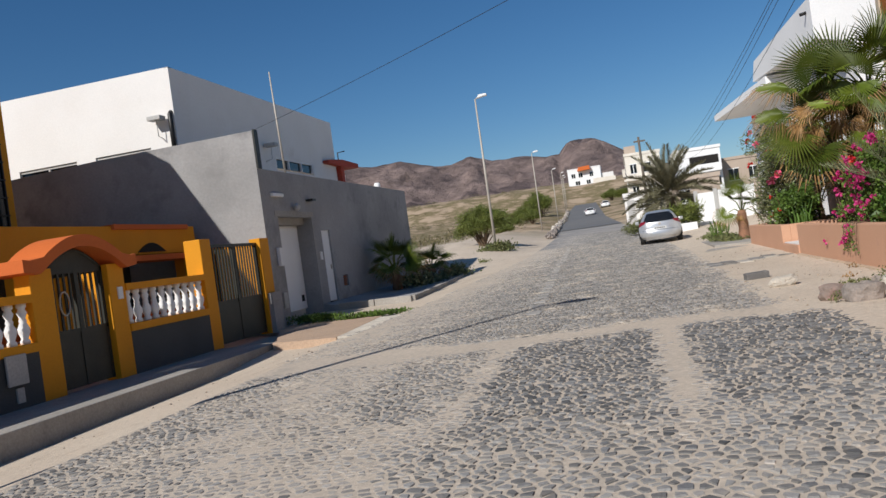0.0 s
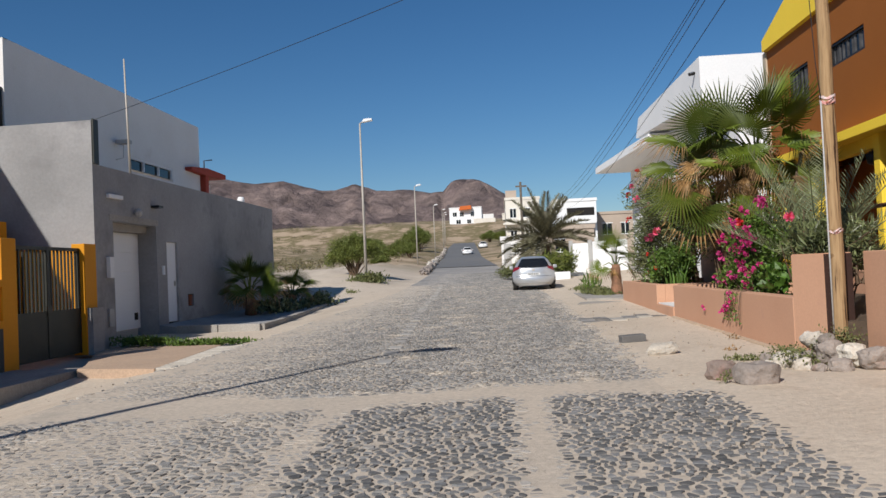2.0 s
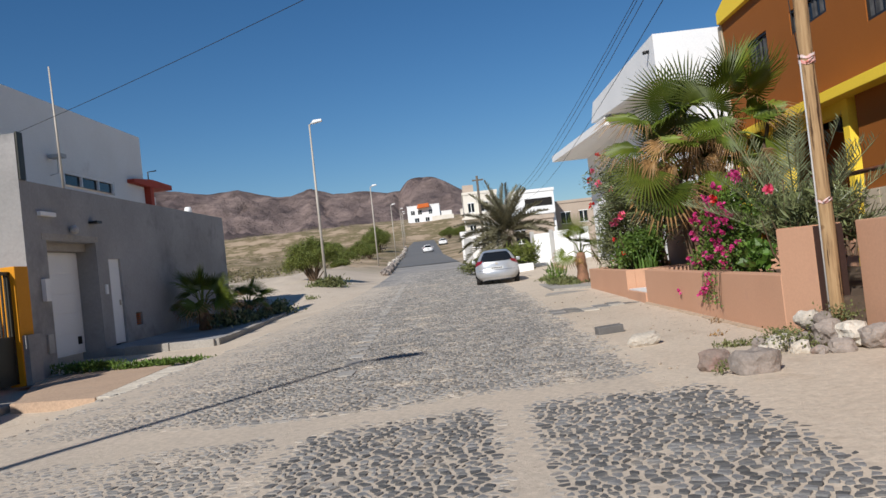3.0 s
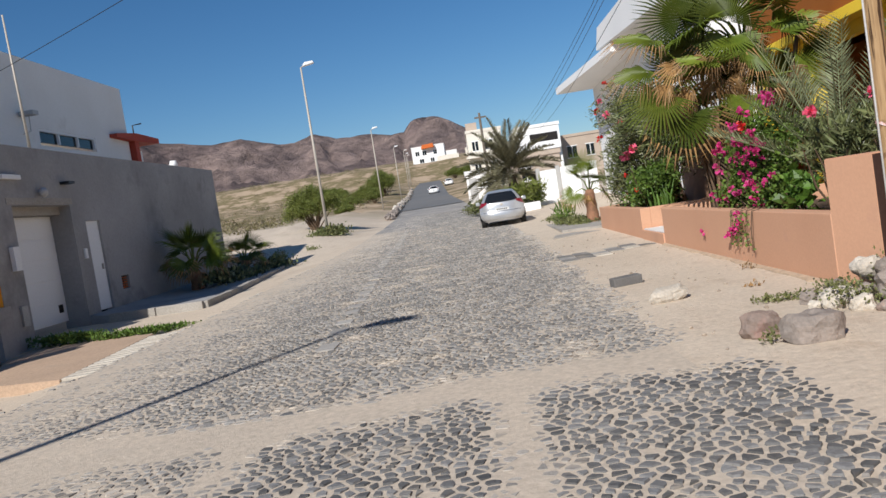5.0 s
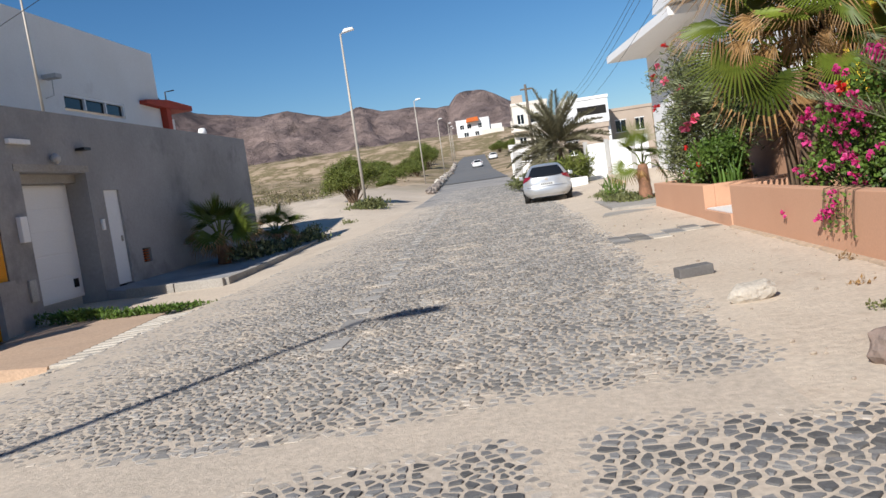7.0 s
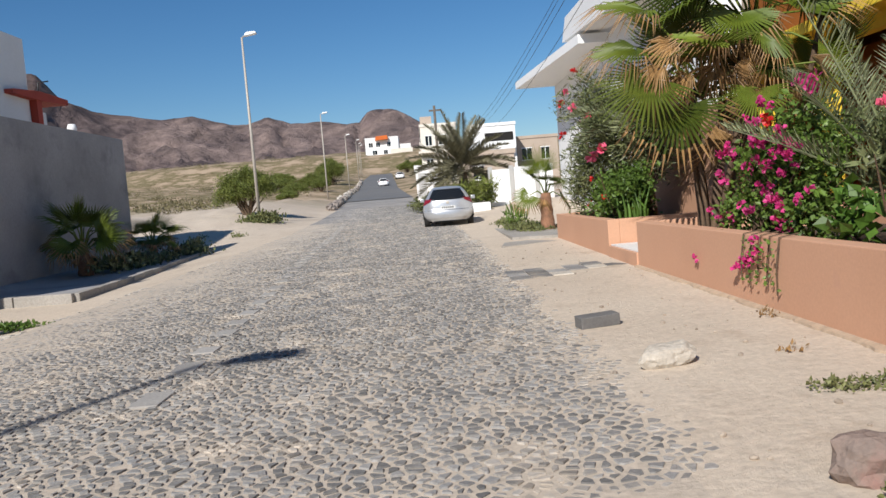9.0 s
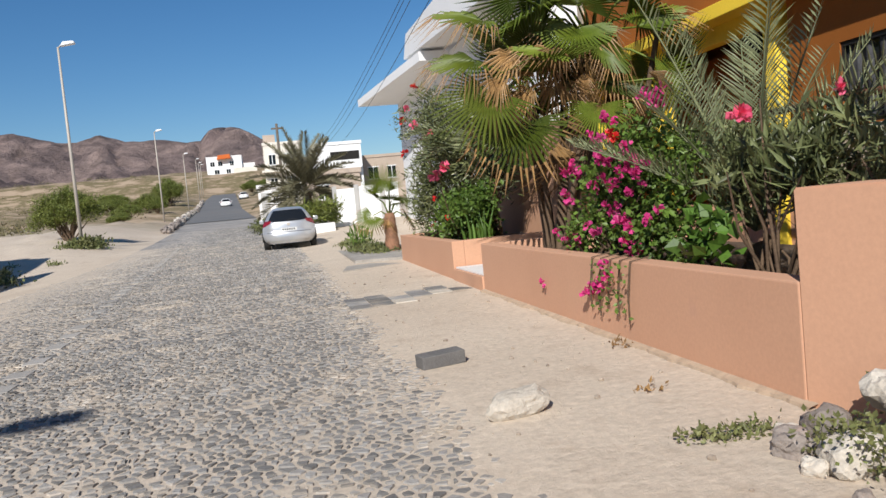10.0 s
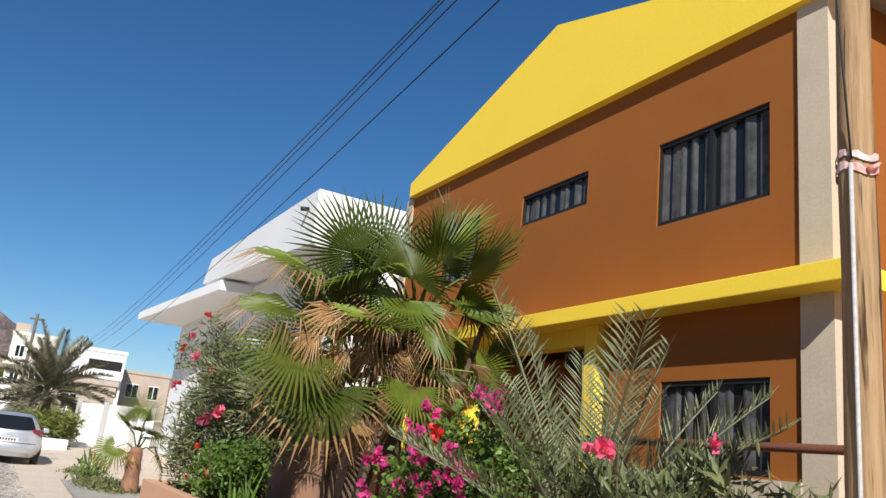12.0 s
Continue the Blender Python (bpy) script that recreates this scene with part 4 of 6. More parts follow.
def flower_mesh(at, mat, size, rng, k=11):
    """A flower head: broad petals that all spring from one heart."""
    bm = bmesh.new()
    c = bm.verts.new(at)
    o = Vector(at)
    for _ in range(k):
        d = Vector(rng.normal(size=3) + np.array((-0.35, -0.2, 0.2))).normalized()
        s = d.orthogonal().normalized()
        s = Matrix.Rotation(rng.uniform(0, math.tau), 3, d) @ s
        u = d.cross(s)
        L = size * rng.uniform(0.8, 1.4)
        a, b, e = (bm.verts.new(o + d * L * 0.7 + s * L * 0.42 + u * L * 0.1), bm.verts.new(o + d * L), bm.verts.new(o + d * L * 0.7 - s * L * 0.42 + u * L * 0.1))
        bm.faces.new((c, a, b))
        bm.faces.new((c, b, e))
    return mesh_of(bm, mat)


def mesh_part(name, me, parent, label="", kind=""):
    ob = new(name, me)
    ob.parent = parent
    if parent.parent is None:
        ob.matrix_parent_inverse = Matrix.Translation(-parent.location)
    return tagged(ob, label, kind=kind)


def cloud(rng, n, centre, radii, clumps=14, spread=0.22):
    """Places gathered in uneven clumps inside an ellipsoid, more towards its skin."""
    c = rng.normal(size=(clumps, 3))
    c /= np.linalg.norm(c, axis=1)[:, None]
    c *= rng.uniform(0.35, 1.0, clumps)[:, None]
    k = rng.integers(0, clumps, n)
    p = c[k] + rng.normal(size=(n, 3)) * spread
    return p * np.asarray(radii) + np.asarray(centre)


def shrub(name, at, label, blobs, mat, size, slim, per, seed, flowers=(), stems=8, up=0.35, category="shrub", droop=0.0, clumps=16, spread=0.22, flower_size=0.06, stem_r=0.018):
    """A bush: stems from the ground into each blob, clumped leaves, flower heads of several petals."""
    rng = np.random.default_rng(seed)
    t = thing(name, at, label, category)
    places = []
    for c, r in blobs:
        places.append(cloud(rng, int(per * r[0] * r[1] * r[2] ** 0.5 * 3), c, r, clumps, spread))
        for _ in range(stems):
            e = np.asarray(c) + rng.normal(size=3) * np.asarray(r) * 0.5
            b = Vector(at) + Vector((rng.normal() * 0.12, rng.normal() * 0.12, -0.1))
            m = b.lerp(Vector(e), 0.5) + Vector((rng.normal() * 0.08, rng.normal() * 0.08, 0.1))
            part("stem", tube(bmesh.new(), [b, m, e], [stem_r, stem_r * 0.7, stem_r * 0.3], 5, False), M_bark, t)
    mesh_part("foliage", leaves_mesh(np.concatenate(places), mat, size, slim, rng, up, droop=droop), t, kind="stuff")
    for fmat, spots in flowers:
        for s in spots:
            mesh_part("flower", flower_mesh(s, fmat, flower_size * rng.uniform(0.75, 1.25), rng), t, "bright flower head")
    return t


def fan_leaf(R, n, spread, rng, cupped=0.18, droop=0.12, dry_tip=False):
    """A fan frond at the origin, pointing along +x: pleated blades joined for half their length, then free and tapering to thread tips."""
    bm = bmesh.new()
    for i in range(n):
        a = (i / (n - 1) - 0.5) * spread
        half = spread / (n - 1) * 0.5
        ln = R * (1 - 0.22 * (abs(a) / (spread / 2)) ** 2) * rng.uniform(0.9, 1.06)
        def at(rad, ang, dz=0.0):
            return Vector((rad * math.cos(ang), rad * math.sin(ang), cupped * rad * (abs(ang) / (spread / 2)) ** 2 - droop * (rad / R) ** 3 * R * 0.5 + dz))
        fold = 0.022 * R
        o = bm.verts.new(at(0.03, a))
        j = 0.36 * R
        m1, m2, mc = bm.verts.new(at(j, a - half)), bm.verts.new(at(j, a + half)), bm.verts.new(at(j, a, fold))
        w = half * rng.uniform(0.36, 0.5)
        sag = -droop * R * 0.18 * rng.random()
        q1, q2, qc = bm.verts.new(at(ln * 0.72, a - w, sag)), bm.verts.new(at(ln * 0.72, a + w, sag)), bm.verts.new(at(ln * 0.72, a, fold * 0.6 + sag))
        tip = bm.verts.new(at(ln, a + rng.normal() * 0.03, -droop * R * rng.uniform(0.1, 0.9) - (0.16 * R * rng.random() if dry_tip else 0)))
        for f in ((o, m1, mc), (o, mc, m2), (m1, q1, qc, mc), (mc, qc, q2, m2), (q1, tip, qc), (qc, tip, q2)):
            face = bm.faces.new(f)
            if dry_tip and len(f) == 3 and f[0] is not o:
                face.material_index = 1
    return bm


def frond_at(t, end, dd, side, leaf, mats, label=""):
    dd = dd.normalized()
    side = (side - dd * side.dot(dd)).normalized()
    up = dd.cross(side)
    leaf.transform(Matrix.Translation(end) @ Matrix((dd, side, up)).transposed().to_4x4())
    return part("frond", leaf, mats, t, label)


def fan_palm(at, label, trunk_h, crown, R, n_green, n_dry, seed, stems=1, blades=38, spread=3.5, trunk_r=0.15, lo=-0.35):
    """A fan palm: fibrous trunk, green fronds on long stalks, a skirt of dry hanging ones."""
    rng = np.random.default_rng(seed)
    t = thing("fan_palm", at, label, "palm")
    base = Vector(at)
    top = base + Vector((0, 0, trunk_h))
    for k in range(stems):
        lean = Vector((rng.normal() * 0.42, rng.normal() * 0.3, 0)) if stems > 1 else Vector((0, 0, 0))
        pts = [base + lean * (0.15 + 1.0 * j / 8) + Vector((0, 0, trunk_h * j / 8 - 0.1)) for j in range(9)]
        part("trunk", tube(bmesh.new(), pts, [trunk_r * (1.25 - 0.5 * j / 8) * (1 + 0.1 * (j % 2)) * (0.42 if stems > 1 and k else 1) for j in range(9)], 10), M_bark if stems > 1 else M_redbark, t)
    for i in range(n_green + n_dry):
        dry = i >= n_green
        az = i * 2.399963 + rng.normal() * 0.25
        q = i / max(1, n_green - 1)
        if dry:
            el = rng.uniform(-1.3, -0.5)
            st, rr = crown * rng.uniform(0.3, 0.7), R * rng.uniform(0.55, 0.85)
        else:
            el = 1.4 + (lo - 1.4) * q ** 0.85 + rng.normal() * 0.14
            st, rr = crown * rng.uniform(0.7, 1.1), R * rng.uniform(0.8, 1.08)
        d = Vector((math.cos(az) * math.cos(el), math.sin(az) * math.cos(el), math.sin(el)))
        end = top + d * st - Vector((0, 0, 0.1 * st))
        stalk = tube(bmesh.new(), [top - Vector((0, 0, 0.2)), top + d * st * 0.5, end], [0.026, 0.018, 0.012], 5, False)
        tipped = not dry and q > 0.6
        leaf = fan_leaf(rr, blades if not dry else blades // 2, spread if not dry else spread * 0.45, rng, 0.16 if not dry else 0.6, 0.1 if q < 0.4 else 0.22 if not dry else 1.0, tipped)
        dd = d + Vector((0, 0, -0.1 - 0.55 * q if not dry else -1.6))
        side = Vector((0, 0, 1)).cross(d)
        side = side.normalized() if side.length > 0.05 else Vector((0, 1, 0))
        side = side + Vector((0, 0, rng.normal() * 0.45))
        f = frond_at(t, end, dd, side, leaf, M_fan_dry if dry else [M_fan, M_fan_dry], "dry hanging tan frond" if dry else "")
        part("stalk", stalk, M_fan_dry if dry else M_fan, f)
    return t


def pinnate_frond(base, d0, L, rng, leaflet=0.32, n=26, sag=0.5, width=0.028, lift=0.55):
    """A feather frond: a bowed midrib with leaflets in a shallow V."""
    bm = bmesh.new()
    pts, p, d = [], Vector(base), Vector(d0).normalized()
    for k in range(13):
        pts.append(p.copy())
        p = p + d * (L / 12)
        d = (d + Vector((0, 0, -sag / 12))).normalized()
    tube(bm, pts, [0.016 * (1 - 0.85 * k / 12) + 0.002 for k in range(13)], 4, False)
    for i in range(n):
        u = 0.14 + 0.86 * i / (n - 1)
        k = min(11, int(u * 12))
        q = pts[k].lerp(pts[k + 1], u * 12 - k)
        ax = (pts[k + 1] - pts[k]).normalized()
        side = ax.cross(Vector((0, 0, 1)))
        side = side.normalized() if side.length > 0.05 else Vector((1, 0, 0))
        up = side.cross(ax)
        ll = leaflet * (0.45 + 0.9 * math.sin(math.pi * min(0.97, 0.12 + u * 0.85))) * rng.uniform(0.85, 1.1)
        for s in (1, -1):
            dv = (side * s * 0.75 + ax * 0.75 + up * lift * rng.uniform(0.5, 1.3)).normalized()
            w = ax.cross(dv).cross(dv).normalized() * width * 0.5
            tip = q + dv * ll - Vector((0, 0, 0.08 * ll))
            mid = q + dv * ll * 0.4
            vs = [bm.verts.new(v) for v in (q, mid + w, tip, mid - w)]
            bm.faces.new(vs)
    return bm


def date_palm(at, label, trunk_h, r, L, n, seed, leaflet, blades=30, lo=-0.3, hi=1.35, sag=0.8, width=0.03, mat=None):
    rng = np.random.default_rng(seed)
    t = thing("date_palm", at, label, "palm")
    b = Vector(at)
    if trunk_h > 0:
        part("trunk", tube(bmesh.new(), [b + Vector((0.03 * math.sin(j), 0, trunk_h * j / 10 - 0.15)) for j in range(11)], [r * (1.15 - 0.25 * j / 10) * (1 + 0.12 * (j % 2)) for j in range(11)], 10), M_bark, t)
    top = b + Vector((0, 0, trunk_h))
    for i in range(n):
        az = i * 2.399963 + rng.normal() * 0.15
        el = hi + (lo - hi) * (i / (n - 1)) ** 0.9 + rng.normal() * 0.1
        d = Vector((math.cos(az) * math.cos(el), math.sin(az) * math.cos(el), math.sin(el)))
        part("frond", pinnate_frond(top, d, L * rng.uniform(0.85, 1.1), rng, leaflet, blades, sag, width), mat or M_date, t)
    return t


# palms and shrubs of the terracotta garden
fan_palm((4.95, 16.1, 0.45), "large bushy fan palm with dry brown skirt behind a garden wall", 2.15, 0.85, 0.95, 8, 3, 11, stems=9, blades=34, trunk_r=0.075)
fan_palm((5.75, 16.2, 0.45), "taller fan palm head above a bushy palm", 3.05, 0.75, 0.95, 9, 4, 12, stems=3, blades=34, trunk_r=0.1)
date_palm((5.25, 12.1, 0.45), "young feathery date palm behind a garden wall", 0.45, 0.12, 1.95, 20, 5, 0.30, 36, 0.55, 1.4, 0.45, 0.017)
date_palm((5.5, 20.6, 0.5), "grey-green feathery palm leaning among the bushes", 1.9, 0.08, 1.7, 12, 8, 0.36, 28, -0.1, 1.0, 0.8, 0.03, M_date)
shrub("oleander", (4.85, 11.15, 0.45), "dense grey-green oleander with pink flowers", [((4.9, 11.45, 1.4), (0.4, 0.5, 0.36)), ((4.95, 10.75, 1.42), (0.4, 0.5, 0.34)), ((5.05, 10.3, 1.2), (0.3, 0.35, 0.2))], M_ole, 0.155, 0.085, 3300, 21,
      [(M_pink, [(4.5, 11.05, 1.78), (4.53, 11.13, 1.8), (4.48, 10.98, 1.74), (4.9, 10.6, 1.85), (4.4, 10.35, 0.72)])], stems=12, category="bush", clumps=46, spread=0.15, up=0.7)
shrub("oleander", (4.75, 9.9, 1.0), "thin dark-stemmed oleander behind a wall end", [((4.85, 9.95, 1.38), (0.25, 0.4, 0.26))], M_ole, 0.12, 0.085, 5000, 22, stems=10, category="bush", clumps=20)
SPRAYS = [(14.28, 0.89), (13.83, 0.89), (13.44, 0.96), (14.07, 0.71), (12.65, 0.83), (12.24, 1.1), (12.99, 1.19), (13.91, 1.55), (14.04, 1.29), (13.75, 1.6), (13.22, 1.84), (13.36, 2.01), (12.67, 1.68), (12.61, 1.53), (12.37, 1.5), (13.35, 1.38), (12.98, 1.41), (12.51, 1.31), (12.57, 2.12), (12.35, 2.08), (13.1, 1.64), (12.76, 1.05)]
shrub("bougainvillea", (4.65, 13.4, 0.45), "bougainvillea with magenta flowers spilling over a wall", [((4.68, 13.6, 1.1), (0.34, 0.75, 0.55)), ((4.75, 13.0, 1.55), (0.34, 0.75, 0.45)), ((4.6, 12.5, 1.0), (0.28, 0.55, 0.42))], M_bush, 0.07, 0.33, 4600, 23,
      [(M_magenta, [(4.4 + 0.2 * (z > 1.95) + 0.05 * math.sin(j * 2.4 + 9 * y), y + 0.065 * math.cos(j * 2.1 + 5 * z), z + 0.05 * math.sin(j * 1.7 + 7 * y)) for y, z in SPRAYS for j in range(3 + int(y * 100) % 3)]),
       (M_magenta, [(4.09, 12.52, 0.62), (4.08, 12.57, 0.72), (4.08, 12.71, 0.5), (4.08, 12.66, 0.56), (4.09, 12.9, 0.5), (4.08, 12.98, 0.42), (4.09, 14.2, 0.42)]),
       (M_red, [(4.36, 12.75, 1.8), (4.37, 12.81, 1.84), (4.37, 12.78, 1.76)])], stems=10, category="bush", clumps=34, spread=0.2, flower_size=0.052)
bm = bmesh.new()
for k in range(5):
    y = 12.15 + 0.19 * k
    tube(bm, [(4.3, y, 0.78), (4.12, y - 0.02, 0.76), (4.09, y, 0.5), (4.1, y + 0.03, 0.25 + 0.07 * (k % 3))], 0.008, 4, False)
hang = thing("hanging_vine", (4.12, 12.6, 0.3), "thin vine stems trailing over a terracotta wall", "vine")
part("branching_stem", bm, M_bark, hang)
mesh_part("foliage", leaves_mesh([(4.08 + 0.02 * math.sin(k * 3), 12.15 + 0.75 * ((k * 7) % 23) / 23, 0.3 + 0.45 * ((k * 11) % 19) / 19) for k in range(70)], M_bush, 0.05, 0.35, np.random.default_rng(4)), hang, kind="stuff")
shrub("broad_leaf_shrub", (4.6, 11.6, 0.45), "bright green shrub with broad glossy leaves", [((4.5, 11.63, 0.93), (0.16, 0.24, 0.3))], M_broad, 0.13, 0.4, 1700, 24, stems=6, clumps=26)
shrub("oleander", (5.4, 21.8, 0.5), "tall dark oleander with pink and red flowers", [((5.2, 21.6, 2.2), (0.8, 1.1, 1.0)), ((5.0, 22.6, 2.9), (0.7, 0.8, 0.8)), ((5.6, 20.6, 2.4), (0.7, 0.9, 0.9)), ((4.9, 22.8, 1.5), (0.6, 0.7, 0.9))], M_ole, 0.17, 0.09, 2300, 25,
      [(M_pink, [(4.55, 21.2, 1.9), (4.6, 20.6, 2.0), (4.7, 21.9, 2.75), (4.5, 22.6, 3.0), (4.45, 23.0, 3.4)]), (M_red, [(4.5, 22.2, 3.75), (4.35, 23.2, 2.5), (4.4, 23.4, 3.2)])], stems=14, category="bush", flower_size=0.11, clumps=30)
shrub("hibiscus", (4.8, 19.6, 0.5), "leafy green hibiscus with a few red flowers", [((4.75, 19.7, 1.15), (0.5, 0.8, 0.5)), ((4.9, 20.6, 1.0), (0.5, 0.6, 0.45))], M_bush, 0.09, 0.32, 5200, 26, [(M_red, [(4.3, 20.3, 1.45), (4.35, 19.6, 1.1), (4.4, 21.0, 0.95)])], stems=8, clumps=24)
rng = np.random.default_rng(9)
t = thing("snake_plant", (4.75, 18.95, 0.5), "upright pale green spiky plant in a planter", "plant")
bm = bmesh.new()
for k in range(16):
    b = Vector((4.7 + rng.uniform(-0.2, 0.2), 18.95 + rng.uniform(-0.12, 0.25), 0.5))
    tube(bm, [b, b + Vector((rng.normal() * 0.04, rng.normal() * 0.04, 0.35)), b + Vector((rng.normal() * 0.08, rng.normal() * 0.08, rng.uniform(0.5, 0.8)))], [0.03, 0.028, 0.008], 5, False)
part("blade_tuft", bm, M_broad, t)

# small palms and ground cover along the street
fan_palm((4.4, 26.6, 0.12), "small fan palm with one upright bright frond", 1.2, 0.45, 0.6, 6, 2, 31, blades=26, trunk_r=0.17)
# paler frond tone, partly sunlight put into the leaf colour
M_fan_light = leaf_mat("lit_pale_fan_palm_leaf", (0.125, 0.18, 0.02), (0.20, 0.245, 0.036), 0.3, 0.2, False, 0.48)
big, tall = bpy.data.objects["fan_palm"], bpy.data.objects["fan_palm.001"]
rng = np.random.default_rng(17)
UNDER, EDGE_ON, FACING = Vector((-0.1, -0.5, -0.86)), Vector((-0.15, -0.42, 0.89)), Vector((-0.45, -0.8, 0.35))
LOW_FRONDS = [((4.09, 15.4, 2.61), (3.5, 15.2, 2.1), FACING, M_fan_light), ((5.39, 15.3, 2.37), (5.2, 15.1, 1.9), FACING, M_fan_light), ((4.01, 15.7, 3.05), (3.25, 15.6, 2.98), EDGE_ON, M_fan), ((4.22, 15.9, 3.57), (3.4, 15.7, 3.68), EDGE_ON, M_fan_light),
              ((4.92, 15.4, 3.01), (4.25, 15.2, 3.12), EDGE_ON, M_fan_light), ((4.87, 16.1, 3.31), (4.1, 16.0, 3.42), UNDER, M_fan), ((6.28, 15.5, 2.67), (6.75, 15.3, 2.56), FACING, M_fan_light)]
HIGH_FRONDS = [((5.36, 15.6, 3.63), (5.51, 15.9, 4.5), UNDER, M_fan), ((4.72, 15.9, 3.86), (4.12, 15.9, 4.4), FACING, M_fan), ((6.2, 15.8, 3.89), (7.1, 15.8, 4.3), UNDER, M_fan), ((6.12, 15.6, 3.34), (6.85, 15.5, 3.7), EDGE_ON, M_fan), ((6.5, 15.7, 2.87), (7.2, 15.7, 3.12), UNDER, M_fan),
               ((5.49, 15.4, 3.11), (5.94, 15.2, 2.7), EDGE_ON, M_fan_light), ((5.98, 16.1, 4.2), (6.3, 16.1, 4.95), UNDER, M_fan), ((5.2, 16.2, 3.9), (4.9, 16.3, 4.75), FACING, M_fan), ((4.75, 16.5, 3.05), (4.3, 16.5, 3.75), UNDER, M_fan), ((5.3, 16.5, 2.9), (5.6, 16.5, 3.6), UNDER, M_fan), ((5.9, 16.5, 3.0), (6.4, 16.5, 3.6), UNDER, M_fan)]
for t, rows, hub in ((big, LOW_FRONDS, Vector((5.0, 16.0, 2.45))), (tall, HIGH_FRONDS, Vector((5.7, 16.1, 3.2)))):
    for end, tip, n, mat in rows:
        d = Vector(tip) - Vector(end)
        R = d.length * 1.08
        d.normalize()
        dry = n is EDGE_ON
        f = frond_at(t, Vector(end), d, n.cross(d), fan_leaf(R, 34, 3.4 if n is not EDGE_ON else 2.9, rng, 0.12, 0.3 if n is EDGE_ON else 0.16, dry), [mat, M_fan_dry], "crisp pleated fan frond")
        part("stalk", tube(bmesh.new(), [hub, hub.lerp(Vector(end), 0.55) + Vector((0, 0, 0.1)), Vector(end)], [0.024, 0.018, 0.012], 5, False), M_fan_light, f)
for k in range(28):
    t = big if k % 2 else tall
    end = Vector((rng.uniform(4.2, 6.5), rng.uniform(15.3, 16.1), 2.3 + 0.95 * rng.random()))
    d = Vector((0.55 * (end.x - 5.35) + rng.normal() * 0.25, -0.25 + rng.normal() * 0.2, -0.55 - 0.5 * rng.random())).normalized()
    frond_at(t, end, d, Vector((-0.45 + rng.normal() * 0.5, -0.8, 0.3)).cross(d), fan_leaf(rng.uniform(0.35, 0.62), 13, rng.uniform(0.9, 1.9), rng, 0.5, 0.8), M_fan_dry, "dry hanging tan frond")
sp = bpy.data.objects["fan_palm.002"]
frond_at(sp, Vector((4.3, 26.5, 1.75)), Vector((-0.1, -0.1, 1)), Vector((1, 0.1, 0)), fan_leaf(0.8, 52, 2.9, np.random.default_rng(3), 0.1, 0.05), [M_fan_light, M_fan_light], "upright bright green frond")
fan_palm((-7.7, 25.9, 0.18), "small bushy fan palm in front of a grey wall", 0.75, 0.75, 0.75, 17, 3, 32, blades=26, lo=0.0)
sp = bpy.data.objects["fan_palm.003"]
# two fronds in the paler tone, which paints the sunlight on them
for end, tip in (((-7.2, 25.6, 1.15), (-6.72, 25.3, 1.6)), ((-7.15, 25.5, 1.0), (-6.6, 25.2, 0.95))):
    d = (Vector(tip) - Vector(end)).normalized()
    frond_at(sp, Vector(end), d, FACING.cross(d), fan_leaf(0.7, 28, 2.6, rng, 0.1, 0.15), [M_fan_light, M_fan_dry], "pale green frond with sunlight in its colour")
fan_palm((-7.6, 30.8, 0.18), "small dark fan palm beside a kerb", 0.5, 0.6, 0.65, 15, 2, 33, blades=24, lo=0.0)
date_palm((3.75, 55, land(3.75, 55)), "spreading date palm at the roadside", 2.0, 0.28, 3.7, 52, 34, 0.6, 44, -0.45, 1.4, 0.75, 0.075, M_date_dark)
def low_plant(name, label, blobs, mat, size, slim, per, seed, up=0.6):
    rng = np.random.default_rng(seed)
    c = blobs[0][0]
    t = thing(name, c, label, "plants")
    mesh_part("foliage", leaves_mesh(np.concatenate([cloud(rng, int(per * r[0] * r[1]), p, r, 14, 0.3) for p, r in blobs]), mat, size, slim, rng, up), t, kind="stuff")
low_plant("weed_bed", "low green weeds along a driveway", [((-7.7, 18.2, -0.08), (0.7, 0.25, 0.1)), ((-6.2, 17.95, -0.15), (0.85, 0.2, 0.07))], M_bush, 0.09, 0.2, 9000, 41)
low_plant("ground_cover", "low grey-green ground cover", [((3.95, 27.5, 0.27), (0.6, 1.3, 0.09)), ((3.9, 31.5, 0.29), (0.55, 1.1, 0.1))], M_weed, 0.1, 0.25, 2600, 42)
low_plant("ground_cover", "dark low plants in a shaded bed", [((-7.2, 28.5, 0.25), (0.7, 3.0, 0.2)), ((-7.0, 32.5, 0.25), (0.6, 1.5, 0.22))], M_ole, 0.16, 0.25, 900, 43)
low_plant("agave", "small spiky plant by the path", [((4.0, 30.2, 0.4), (0.3, 0.3, 0.3))], M_bush, 0.4, 0.08, 700, 44, 0.9)
shrub("yellow_green_shrub", (4.0, 43.0, 0.7), "yellow-green shrub in a pale planter", [((3.7, 42.6, 1.5), (0.9, 0.9, 0.6)), ((2.6, 43.5, 1.3), (0.6, 0.7, 0.4))], M_mesq, 0.3, 0.09, 1200, 45, stems=5)
shrub("roadside_shrub", (1.6, 45.5, 0.6), "grey-green scrub behind a parked car", [((1.5, 45.5, 1.0), (0.8, 0.8, 0.5)), ((0.9, 47, 0.9), (0.5, 0.6, 0.3))], M_weed, 0.22, 0.12, 1000, 46, stems=4)

